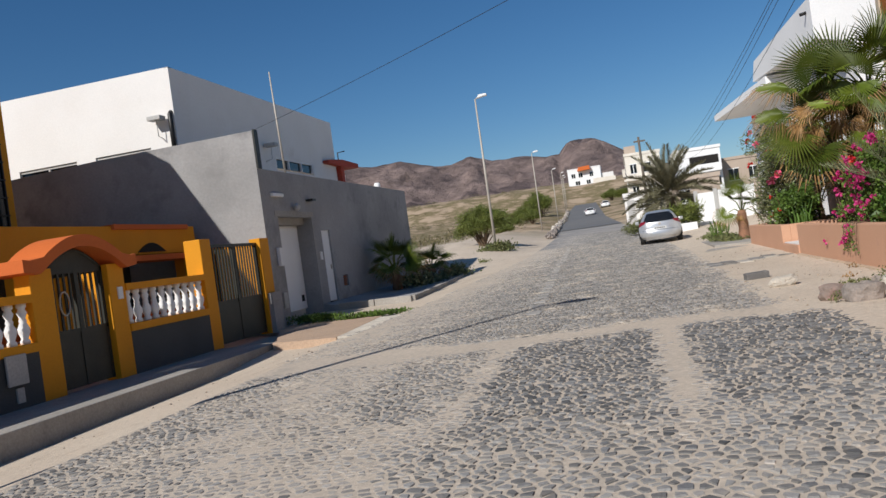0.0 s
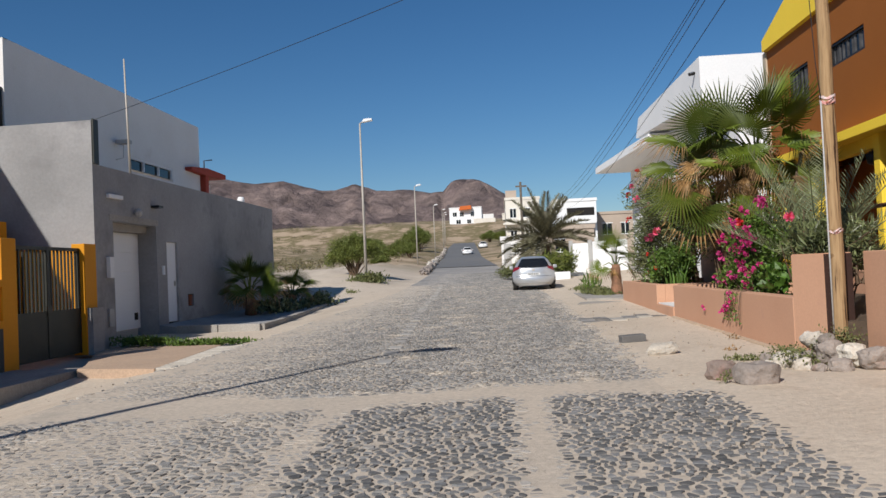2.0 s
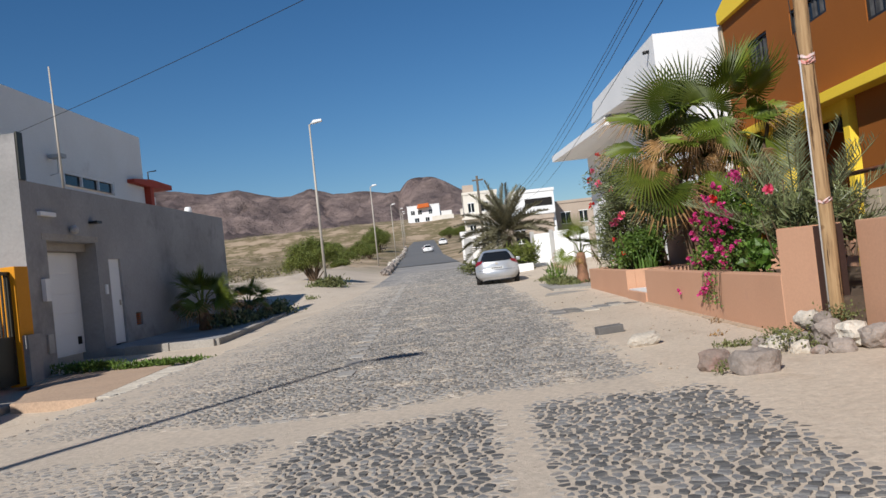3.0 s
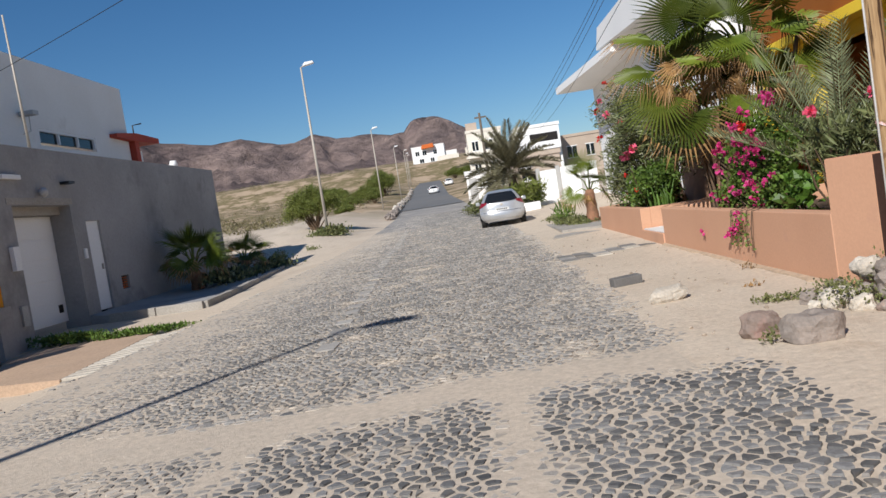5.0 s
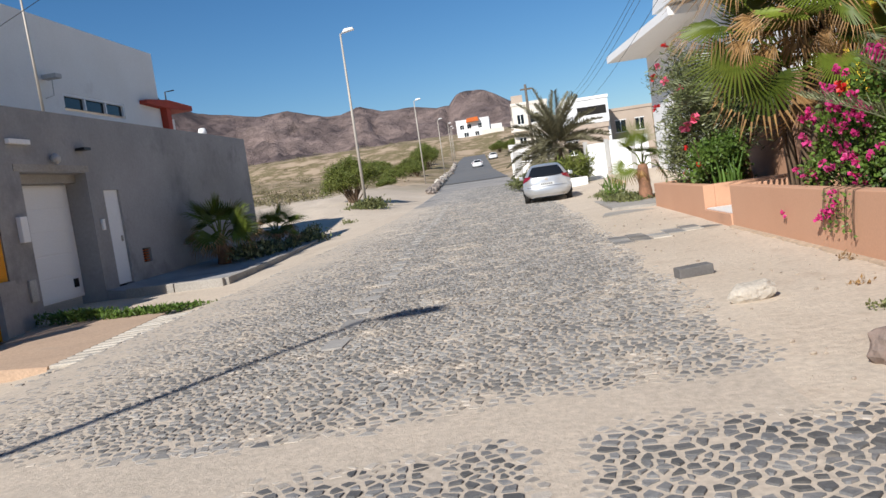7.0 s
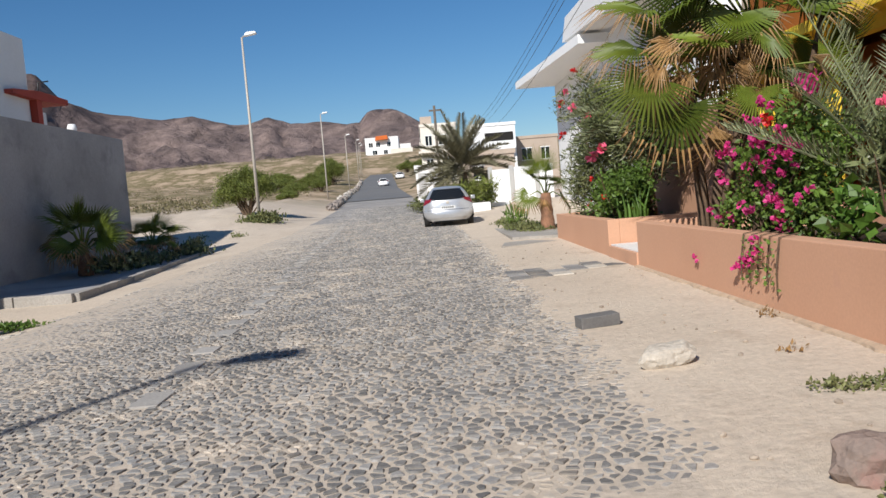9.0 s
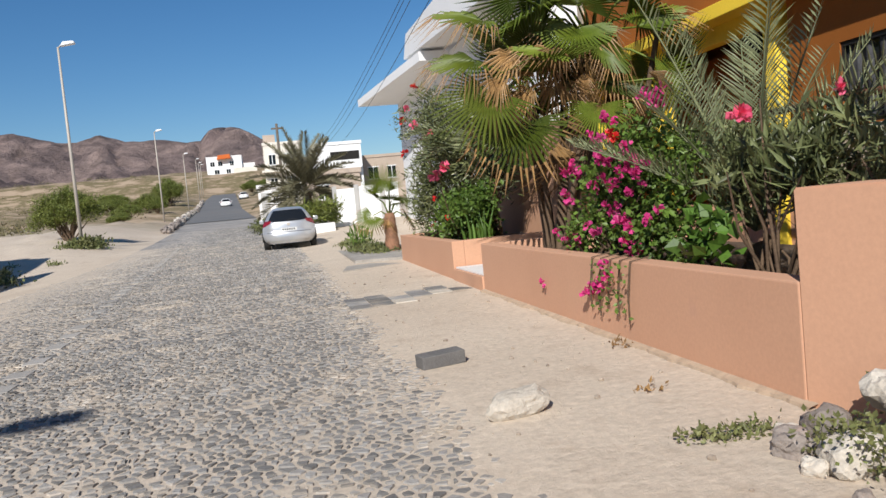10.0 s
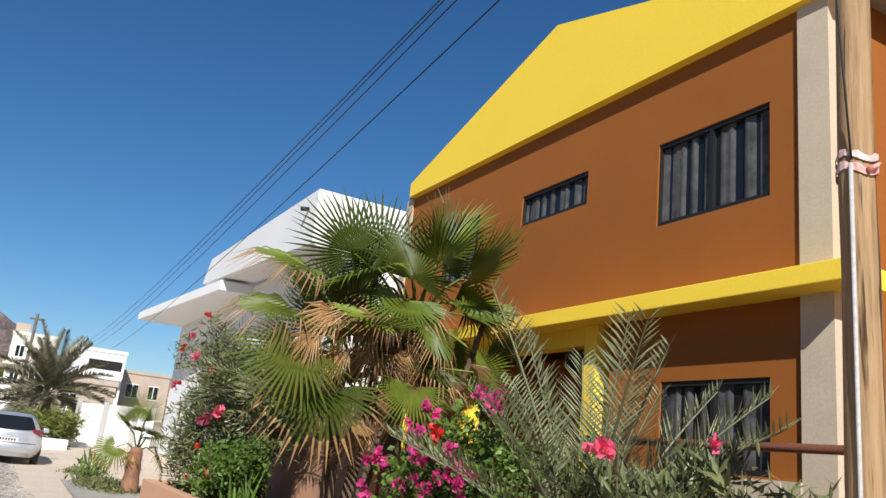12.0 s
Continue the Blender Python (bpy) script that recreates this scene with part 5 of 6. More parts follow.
# mesquite and scrub on the bank
def mesquite(x, y, w, h, seed, dense=1.0):
    z = land(x, y)
    blobs = [((x + w * a, y + w * b, z + h * c), (w * 0.42, w * 0.42, h * 0.26)) for a, b, c in ((-0.35, 0, 0.66), (0.3, 0.1, 0.7), (0, 0.2, 0.84), (-0.1, -0.25, 0.56), (0.55, -0.1, 0.62), (-0.55, 0.1, 0.52))]
    k = max(0.1, w * 0.055)
    shrub("mesquite_tree", (x, y, z), "wide feathery green mesquite on the sandy bank", blobs, M_mesq, k, 0.2, 8200 * dense / (w * w) ** 0.9, seed, stems=4, category="tree", droop=0.5, clumps=26, spread=0.2, stem_r=0.05)
for i, (x, y, w, h) in enumerate(((-8.6, 49.6, 1.9, 2.6), (-12.8, 88, 1.2, 1.1), (-14.5, 104, 1.9, 1.7), (-12.9, 118, 1.6, 2.0), (-15.5, 128, 2.6, 2.8), (-22, 138, 3.4, 2.3), (-14.8, 150, 2.6, 4.2), (-17.5, 172, 3.2, 4.6), (-27, 165, 3.4, 2.4), (-2.2, 225, 3, 3), (1.5, 215, 3, 3))):
    mesquite(x, y, w, h, 60 + i)
low_plant("scrub_mound", "low dark scrub round a lamp base", [((-7.0, 45.3, land(-7, 45.3) + 0.15), (0.9, 0.8, 0.28))], M_weed, 0.2, 0.2, 2200, 75)
low_plant("scrub_mound", "tufts of dry scrub on sand", [((-9.5 + 0.9 * k, 38 + 2.2 * math.sin(k * 2.3), land(-9.5 + 0.9 * k, 38) + 0.08), (0.35, 0.4, 0.12)) for k in range(4)], M_weed, 0.14, 0.15, 1200, 76)
rng = np.random.default_rng(15)
spots = []
for k in range(300):
    y = rng.uniform(62, 330)
    x = lerp(y, ROAD_X) - rng.uniform(8, 0.55 * y)
    spots.append(cloud(rng, 60, (x, y, land(x, y) + 0.3), (rng.uniform(0.7, 2.2), rng.uniform(0.7, 2.0), rng.uniform(0.25, 0.7)), 6, 0.3))
tagged(new("distant_scrub", leaves_mesh(np.concatenate(spots), M_scrub, 0.26, 0.3, rng, 0.6)), "scattered dry scrub on the plain", "scrub", kind="stuff")

# ---- parked silver hatchback ----
M_silver = material("silver_car_paint", (0.58, 0.59, 0.6), (0.54, 0.55, 0.565), 3, 200, 0.28, 0.55, spec=0.5)
M_tyre = material("black_rubber", (0.02, 0.02, 0.02), (0.028, 0.027, 0.026), 5, 60, 0.85)
M_tail = material("red_tail_lamp", (0.24, 0.012, 0.022), (0.18, 0.010, 0.016), 8, 60, 0.2, spec=0.6)
M_plate = material("white_plate", (0.7, 0.7, 0.68), (0.66, 0.66, 0.64), 5, 60, 0.5)


def loft(rows, mirror=True):
    """Rows of (y, [(half width, z), ...]) joined into a skin, mirrored about x = 0 and closed at the ends."""
    bm = bmesh.new()
    rings = []
    for y, sec in rows:
        pts = [(w, y, z) for w, z in sec] + [(-w, y, z) for w, z in reversed(sec) if w > 1e-4]
        rings.append([bm.verts.new(p) for p in pts])
    n = len(rings[0])
    for a, b in zip(rings, rings[1:]):
        for k in range(n):
            bm.faces.new((a[k], a[(k + 1) % n], b[(k + 1) % n], b[k])).smooth = True
    bm.faces.new(rings[0])
    bm.faces.new(rings[-1][::-1])
    bmesh.ops.recalc_face_normals(bm, faces=bm.faces[:])
    return bm


def sec(zb, zm, zbelt, zr, wb, wm, wbelt, wr):
    return [(0, zb), (wb, zb), (wm, zb + 0.14), (wm + 0.02, zm), (wbelt, zbelt), (wr, zr - 0.03), (wr * 0.8, zr), (0, zr + 0.02)]


REAR_Y = [(0.22, 0.08), (0.34, 0.015), (0.46, 0.0), (0.6, 0.02), (0.66, 0.06), (0.8, 0.075), (0.95, 0.10), (1.03, 0.14), (1.15, 0.22), (1.3, 0.35), (1.38, 0.45), (1.44, 0.58), (1.48, 0.8)]
REAR_W = [(0.22, 0.70), (0.34, 0.80), (0.5, 0.85), (0.75, 0.86), (0.95, 0.82), (1.1, 0.735), (1.25, 0.655), (1.38, 0.57), (1.44, 0.5), (1.48, 0.42)]


def rear_patch(u0, u1, z0, z1, lift=0.0, n=12, cut=None):
    """A piece of the hatchback's bowed tail, from side u0 to u1 and height z0 to z1; cut(u) moves the lower edge."""
    bm = bmesh.new()
    rows = []
    for j in range(n + 1):
        row = []
        for i in range(n + 1):
            u = u0 + (u1 - u0) * i / n
            lo = z0 + (cut(u) if cut else 0)
            z = lo + (z1 - lo) * j / n
            y = lerp(z, REAR_Y) + 0.10 * u * u + 0.26 * abs(u) ** 6 - lift
            row.append(bm.verts.new((u * lerp(z, REAR_W), y, z)))
        rows.append(row)
    for a, b in zip(rows, rows[1:]):
        for k in range(n):
            bm.faces.new((a[k], a[k + 1], b[k + 1], b[k])).smooth = True
    return bm


def car(name, x, y, label, paint, yaw=0.0):
    """A small hatchback seen from behind: bowed tail with a wide window, wrap-round lamps and a deep bumper."""
    z = land(x, y) + 0.02
    t = thing(name, (x, y, z), label, "car", "parked cars")
    rows = [(0.36, sec(0.3, 0.62, 0.9, 0.96, 0.7, 0.83, 0.79, 0.68)), (0.46, sec(0.26, 0.62, 0.97, 1.16, 0.76, 0.845, 0.80, 0.6)), (0.62, sec(0.24, 0.62, 0.99, 1.34, 0.76, 0.855, 0.80, 0.53)), (0.9, sec(0.2, 0.62, 0.99, 1.46, 0.76, 0.86, 0.81, 0.5)), (1.3, sec(0.2, 0.61, 0.98, 1.5, 0.77, 0.86, 0.81, 0.5)), (1.7, sec(0.2, 0.6, 0.97, 1.49, 0.77, 0.85, 0.81, 0.5)),
            (2.3, sec(0.2, 0.6, 0.95, 1.42, 0.77, 0.85, 0.81, 0.56)), (2.85, sec(0.2, 0.6, 0.93, 1.08, 0.77, 0.85, 0.8, 0.66)), (3.5, sec(0.22, 0.55, 0.8, 0.88, 0.76, 0.83, 0.74, 0.62)), (3.85, sec(0.26, 0.5, 0.64, 0.7, 0.66, 0.72, 0.64, 0.5)), (3.95, sec(0.34, 0.5, 0.56, 0.6, 0.5, 0.56, 0.5, 0.4))]
    m = Matrix.Translation((x, y, z)) @ pose(0, 0, 0, 0, 0, yaw) @ Matrix.Diagonal((1.03, 1, 0.94, 1))
    def add(n, bm, mat, parent=None, lab=""):
        bm.transform(m)
        return part(n, bm, mat, parent or t, lab)
    body = add("body", loft(rows), paint)
    tail = add("tailgate", rear_patch(-1, 1, 0.22, 1.48, 0.0, 28), paint)
    add("rear_window", rear_patch(-0.84, 0.84, 1.0, 1.40, 0.012, 16, lambda u: 0.09 * abs(u) ** 4), M_glass, None, "wide dark rear window")
    add("spoiler", rear_patch(-0.8, 0.8, 1.41, 1.47, 0.05, 8), paint, tail)
    add("bumper_seam", rear_patch(-0.97, 0.97, 0.615, 0.63, 0.006, 12), M_frame, tail)
    add("lower_valance", rear_patch(-0.8, 0.8, 0.23, 0.33, 0.008, 10), M_pvc, tail, "grey lower valance")
    add("number_plate", rear_patch(-0.3, 0.3, 0.66, 0.77, 0.012, 4), M_plate, tail)
    for k in range(6):
        add("plate_bar", rear_patch(-0.24 + 0.083 * k, -0.19 + 0.083 * k, 0.685, 0.745, 0.016, 2), M_frame, tail)
    add("badge", rear_patch(-0.06, 0.06, 0.85, 0.94, 0.014, 6), M_galv, tail)
    add("rear_wiper", rear_patch(-0.03, 0.4, 1.05, 1.065, 0.022, 4), M_frame, tail)
    for s in (1, -1):
        pts = [(0.66, 1.05), (0.95, 1.36), (1.6, 1.41), (2.2, 1.35), (2.65, 1.06), (2.5, 0.99)]
        bm = bmesh.new()
        f = bm.faces.new([bm.verts.new((s * (0.835 - 0.5 * max(0, zz - 1.0)), yy, zz)) for yy, zz in pts])
        bmesh.ops.solidify(bm, geom=[f], thickness=0.012)
        add("side_window", bm, M_glass)
        add("tail_lamp", rear_patch(s * 0.72, s * 1.0, 0.82, 1.05, 0.014, 8, lambda u: 0.5 * (1 - abs(u))), M_tail, None, "red wrap-round tail lamp")
        add("wing_mirror", box(bmesh.new(), s * 0.86, s * 1.02, 2.32, 2.45, 0.95, 1.1, 0.03), paint)
        for yy in (0.72, 3.15):
            w = lathe([(0.2, -0.1), (0.29, -0.1), (0.31, -0.06), (0.31, 0.06), (0.29, 0.1), (0.2, 0.1)], 20)
            w.transform(Matrix.Translation((s * 0.76, yy, 0.31)) @ Matrix.Rotation(math.pi / 2, 4, "Y"))
            tyre = add("wheel", w, M_tyre)
            r = lathe([(0.03, 0.105), (0.19, 0.09), (0.2, 0.1), (0.2, 0.0)], 16)
            r.transform(Matrix.Translation((s * 0.76, yy, 0.31)) @ Matrix.Rotation(s * math.pi / 2, 4, "Y"))
            add("rim", r, M_galv, tyre)
            arch = [(s * 0.865, yy + 0.345 * math.cos(a), 0.31 + 0.345 * math.sin(a)) for a in [math.pi * k / 12 for k in range(13)]]
            add("wheel_arch", tube(bmesh.new(), arch, 0.02, 5), M_tyre, body)
    return t


car("hatchback", 1.97, 33.3, "silver hatchback parked at the roadside", M_silver, -2)
car("far_car", -5.2, 142, "small white car far up the road", M_white_clean, 4)
car("far_car", -2.9, 168, "white car parked beside the far road", M_white_clean, 4)

# ---- buildings further along the street ----
far_wall = thing("white_garden_wall", (5.9, 45, 0.6), "bright white garden wall with grey posts", "wall")
part("wall_panel", boxes((4.7, 5.55, 45, 45.2, 0.2, 2.45), bevel=0.01), M_white_clean, far_wall)
part("wall_panel", boxes((5.75, 6.75, 44.6, 44.8, 0.2, 2.5), bevel=0.01), M_white_clean, far_wall)
part("wall_panel", boxes((6.95, 7.6, 44.2, 44.4, 0.2, 2.55), bevel=0.01), M_white_clean, far_wall)
for x, y in ((5.55, 44.9), (6.75, 44.5), (4.5, 45.0)):
    part("post", boxes((x, x + 0.2, y, y + 0.35, 0.2, 2.6), bevel=0.01), M_pvc, far_wall)
pl = thing("pale_planter", (3.6, 41.5, 0.5), "low pale blue-grey masonry planter", "planter")
part("body", boxes((2.9, 4.15, 41.0, 43.8, 0.2, 0.92), bevel=0.02), M_white_clean, pl)
part("side_block", boxes((4.2, 5.3, 43.2, 44.0, 0.2, 0.85), bevel=0.02), M_white_clean, pl)
M_cream = material("cream_render", (0.78, 0.73, 0.64), (0.72, 0.66, 0.57), 0.3, 10, 0.9, stain=(0.55, 0.47, 0.37), stain_scale=0.5, stain_at=0.62)
M_tan = material("tan_blockwork", (0.50, 0.41, 0.33), (0.44, 0.35, 0.28), 0.4, 10, 0.9)


def block_house(name, label, x0, x1, y0, y1, z0, z1, mat, wins, roof=None):
    """A flat-roofed house with a parapet and framed openings in its street and end faces."""
    t = thing(name, ((x0 + x1) / 2, (y0 + y1) / 2, z0), label, "house", "houses up the street")
    part("wall_block", boxes((x0, x1, y0, y1, z0 - 2, z1)), mat, t)
    part("parapet", boxes((x0 - 0.1, x1 + 0.1, y0 - 0.1, y1 + 0.1, z1, z1 + 0.35)), mat, t)
    for face, a, b, c, d in wins:
        if face == "y":
            w = part("window", boxes((a, b, y0 - 0.02, y0, c, d)), M_glass, t)
            part("window_frame", boxes((a - 0.1, b + 0.1, y0 - 0.08, y0 - 0.02, c - 0.1, c), (a - 0.1, b + 0.1, y0 - 0.08, y0 - 0.02, d, d + 0.1), ((a + b) / 2 - 0.04, (a + b) / 2 + 0.04, y0 - 0.06, y0 - 0.02, c, d)), M_white_clean, w)
        else:
            w = part("window", boxes((x0 - 0.02, x0, a, b, c, d)), M_glass, t)
            part("window_frame", boxes((x0 - 0.08, x0 - 0.02, a - 0.1, b + 0.1, d, d + 0.1), (x0 - 0.08, x0 - 0.02, a - 0.1, b + 0.1, c - 0.1, c)), M_white_clean, w)
    return t


h = block_house("cream_house", "tall cream house with stepped storeys", 1.6, 6.2, 108, 122, 2.5, 10.4, M_cream, [("y", 2.2, 3.0, 8.0, 9.2), ("y", 3.9, 4.9, 8.0, 9.2), ("y", 2.2, 3.0, 5.0, 6.2), ("y", 4.2, 5.2, 4.6, 6.2), ("x", 111, 112.4, 7.8, 9.2), ("x", 115, 116.4, 7.8, 9.2)])
part("roof_room", boxes((1.7, 3.2, 110, 115, 10.4, 11.9)), M_tan, h)
part("balcony_slab", boxes((1.2, 6.4, 106.8, 108, 7.0, 7.25)), M_cream, h)
h = block_house("white_terraced_house", "white house with deep open balconies", 7.4, 12.6, 98, 112, 2.5, 9.0, M_white_clean, [("y", 8.0, 8.8, 3.6, 4.8)])
for z in (3.9, 6.6):
    # flat near-black sheet on the solid wall, painted in as balcony shade
    part("balcony_shade", boxes((9.0, 12.3, 97.9, 98.0, z, z + 1.6)), M_inner_shade, h, "near-black sheet for the shade of a balcony")
    part("balcony_front", boxes((8.9, 12.4, 96.9, 97.1, z - 0.4, z + 0.55)), M_white_clean, h)
    part("balcony_floor", boxes((8.9, 12.4, 97.1, 97.9, z - 0.4, z - 0.2)), M_white_clean, h)
block_house("tan_house", "unpainted tan block house", 13.4, 18.5, 104, 116, 2.5, 7.6, M_tan, [("y", 14.0, 15.2, 5.0, 6.4), ("y", 16.4, 17.4, 5.0, 6.4)])
h = block_house("white_hut", "small white building with a blue-grey door", 0.75, 2.5, 71, 76, 1.4, 3.7, M_white, [("y", 1.9, 2.25, 2.5, 3.2)])
part("door", boxes((0.95, 1.6, 70.96, 71.0, 1.3, 3.4), bevel=0.01), M_pvc, h)
block_house("tan_wall_house", "low tan house behind the palm", 4.4, 8.4, 66, 74, 1.4, 4.2, M_tan, [("y", 5.2, 6.0, 2.4, 3.4)])
hy = 292
h = block_house("hill_house", "white hillside house with an orange awning", -17.5, -5.6, hy, hy + 14, 18.4, 23.9, M_white_clean, [("y", -16.2, -14.8, 20.9, 22.4), ("y", -13.6, -12.2, 20.9, 22.4), ("y", -9.6, -8.4, 20.8, 22.3), ("y", -15, -13.4, 18.2, 19.6), ("y", -11, -9.6, 18.2, 19.6)])
part("awning", prism([(-13.8, 23.1), (-9.2, 23.3), (-9.4, 24.7), (-13.4, 24.5)], "y", hy - 2.0, hy + 3), M_redorange, h, "orange awning roof")
part("side_wing", boxes((-5.5, -1.2, hy + 1, hy + 10, 15, 21.4)), M_white, h)
part("terrace_wall", boxes((-8.5, -0.6, hy - 3, hy - 2.6, 16, 19.6)), M_cream, h)
block_house("hill_house_small", "cream house on the far slope", 2.0, 9.0, 300, 312, 18, 21.5, M_cream, [("y", 3, 4.5, 19.0, 20.4), ("y", 6, 7.2, 19.0, 20.4)])

# ---- stones and masonry lying about ----
M_rock_tan = material("tan_stone", (0.40, 0.33, 0.26), (0.30, 0.25, 0.20), 4, 40, 0.9, vary=0.3)


M_rock_red = material("reddish_rock", (0.30, 0.22, 0.18), (0.24, 0.185, 0.155), 5, 40, 0.9, bump=0.8, bump_scale=22, stain=(0.29, 0.175, 0.145), stain_scale=4, stain_at=0.54)


def rock_bm(rng, sx, sy, sz, rough=0.22):
    bm = bmesh.new()
    bmesh.ops.create_icosphere(bm, subdivisions=3, radius=1)
    o = Vector(rng.uniform(-50, 50, 3))
    for v in bm.verts:
        p = v.co.copy()
        cut = max(abs(p.x), abs(p.y), abs(p.z))
        q = p / (0.6 + 0.4 * cut)
        q *= 1 + 1.6 * rough * noise.noise(p * 1.3 + o) + 0.5 * rough * noise.noise(p * 3.7 + o) + 0.25 * rough * noise.noise(p * 9 + o)
        v.co = Vector((q.x * sx, q.y * sy, q.z * sz))
    return bm


def rock(x, y, sx, sy, sz, mat, seed, label, turn=0.0, up=0.0):
    rng = np.random.default_rng(seed)
    bm = rock_bm(rng, sx, sy, sz)
    z = land(x, y)
    bm.transform(Matrix.Translation((x, y, z + sz * 0.5 + up)) @ pose(0, 0, 0, rng.uniform(-12, 12), rng.uniform(-12, 12), turn))
    ob = new("rock", mesh_of(bm, mat))
    tagged(ob, label, "rock", "rocks by the wall")


rock(2.88, 8.6, 0.165, 0.12, 0.12, M_rock_red, 101, "rough reddish-brown boulder on sand", 15)
rock(3.1, 8.22, 0.2, 0.14, 0.135, M_rock, 102, "large grey boulder on sand", -10)
for i, (x, y, s, pale, up) in enumerate(((3.72, 9.2, 0.17, 1, 0), (3.98, 9.2, 0.11, 0, 0.05), (3.92, 9.62, 0.15, 0, 0), (3.62, 9.5, 0.12, 0, 0), (3.8, 8.95, 0.12, 1, 0), (4.1, 9.42, 0.15, 1, 0.2), (4.15, 9.1, 0.19, 0, 0.08), (4.3, 8.9, 0.18, 1, 0.08), (3.55, 9.25, 0.07, 1, 0), (3.75, 9.72, 0.07, 1, 0), (4.03, 9.7, 0.09, 0, 0), (4.2, 9.3, 0.13, 0, 0.2), (3.9, 8.75, 0.08, 0, 0), (4.1, 8.7, 0.13, 0, 0), (4.45, 8.7, 0.18, 0, 0.05), (3.5, 8.9, 0.06, 0, 0))):
    s *= 0.88
    rock(x, y, s, s * 0.8, s * 0.75, M_rock_pale if pale else M_rock, 110 + i, "pale chalky stone in a rubble heap" if pale else "grey-brown stone in a rubble heap", i * 40, up)
low_plant("rubble_weeds", "straggly grey-green weeds among stones", [((3.75, 9.15, 0.14), (0.25, 0.3, 0.13)), ((3.55, 9.85, 0.07), (0.25, 0.08, 0.05)), ((3.35, 9.95, 0.05), (0.12, 0.05, 0.04)), ((4.3, 9.3, 0.25), (0.25, 0.2, 0.18)), ((2.8, 8.3, 0.06), (0.08, 0.06, 0.06))], M_weed, 0.036, 0.3, 14000, 131)
low_plant("dry_weeds", "dry flattened weeds on sand", [((3.6, 10.9, 0.05), (0.14, 0.1, 0.03)), ((4.0, 12.2, 0.06), (0.12, 0.12, 0.05))], M_fan_dry, 0.05, 0.2, 3000, 132)
M_grey_block = material("grey_blockwork", (0.20, 0.19, 0.18), (0.15, 0.145, 0.14), 5, 40, 0.95, bump=0.7, bump_scale=60)
cb = thing("concrete_block", (2.6, 12.62, land(2.6, 12.62)), "grey concrete block lying on sand", "block", "loose blocks")
bm = box(bmesh.new(), -0.19, 0.19, -0.09, 0.09, 0, 0.11, 0.01)
bm.transform(Matrix.Translation(cb.location) @ pose(0, 0, 0, 2, -2, 10))
part("body", bm, M_grey_block, cb)
cb = thing("concrete_block", (2.71, 10.88, land(2.71, 10.88)), "pale chipped stone block lying on sand", "block", "loose blocks")
bm = rock_bm(np.random.default_rng(77), 0.2, 0.1, 0.085, 0.16)
bm.transform(Matrix.Translation((2.71, 10.88, land(2.71, 10.88) + 0.07)) @ pose(0, 0, 0, 6, -6, 14))
part("body", bm, M_rock_pale, cb)
# small stones scattered on the sand
rng = np.random.default_rng(5)
bm = bmesh.new()
for k in range(420):
    x, y = (rng.uniform(2.3, 4.1), rng.uniform(7.5, 24)) if k % 3 else (rng.uniform(-6.8, -4.2), rng.uniform(2, 16))
    s = 0.006 + 0.022 * rng.random() ** 4
    m = Matrix.Translation((x, y, land(x, y) + s * 0.3)) @ pose(0, 0, 0, rng.uniform(0, 90), 0, rng.uniform(0, 360)) @ Matrix.Diagonal((s, s * 0.8, s * 0.6, 1))
    bmesh.ops.create_icosphere(bm, subdivisions=1, radius=1, matrix=m)
tagged(new("pebbles", mesh_of(bm, M_rock_tan)), "scattered small stones on sand", "pebbles", kind="stuff")
# worn slabs and a concrete apron on the verge
path = thing("slab_path", (3.1, 16.6, 0.1), "worn grey slabs half buried in sand", "paving", kind="structure")
rng = np.random.default_rng(6)
for i in range(6):
    for j in range(3):
        if j == 0 and i > 2 or j == 2 and i in (2, 5):
            continue
        x, y = 2.28 + i * 0.305, 16.72 + j * 0.4 + i * 0.03
        z = land(x, y)
        bm = box(bmesh.new(), x, x + 0.297, y, y + 0.385, z - 0.05, z + 0.014 + rng.uniform(-0.006, 0.01), 0.006)
        part("slab", bm, M_rock_pale if (i * 3 + j) % 7 == 6 else M_cobble_dusty, path)
structure("verge_apron", prism([(2.7, 22.4), (4.1, 22.9), (4.1, 24.0), (2.9, 23.6)], "z", 0.0, land(3.2, 23) + 0.015), M_concrete, "thin concrete apron on the verge", "paving")
structure("side_pavement", prism([(3.15, 24.2), (4.3, 23.7), (6.5, 23.7), (6.5, 41), (3.3, 40.5)], "z", -0.2, 0.24, 0.01), M_concrete, "grey concrete pavement edge", "pavement")
# low rubble wall beside the far road
rw = thing("rubble_wall", (-7, 90, 2), "low rubble wall with whitewashed top along the road", "wall")
rng = np.random.default_rng(8)
me_r = [mesh_of(rock_bm(rng, 0.3, 0.22, 0.18, 0.4), M_rock) for _ in range(4)]
me_w = mesh_of(rock_bm(rng, 0.36, 0.2, 0.16, 0.2), M_rock_pale)
for k in range(150):
    y = 62 + k * 0.4 + 0.0022 * k * k
    x = lerp(y, ROAD_X) - 3.55 + rng.normal() * 0.12
    o = new("stone", me_w if (k > 30 and k % 3) else me_r[k % 4])
    o.parent, o.matrix_parent_inverse = rw, Matrix.Translation(-rw.location)
    o.location = (x, y, land(x, y) + 0.12 + rng.uniform(0, 0.16))
    o.rotation_euler = (0, 0, rng.uniform(1.2, 1.9))
    o.scale = (1.25, 1.25, 1.5) if k > 30 else (1, 1, 1)

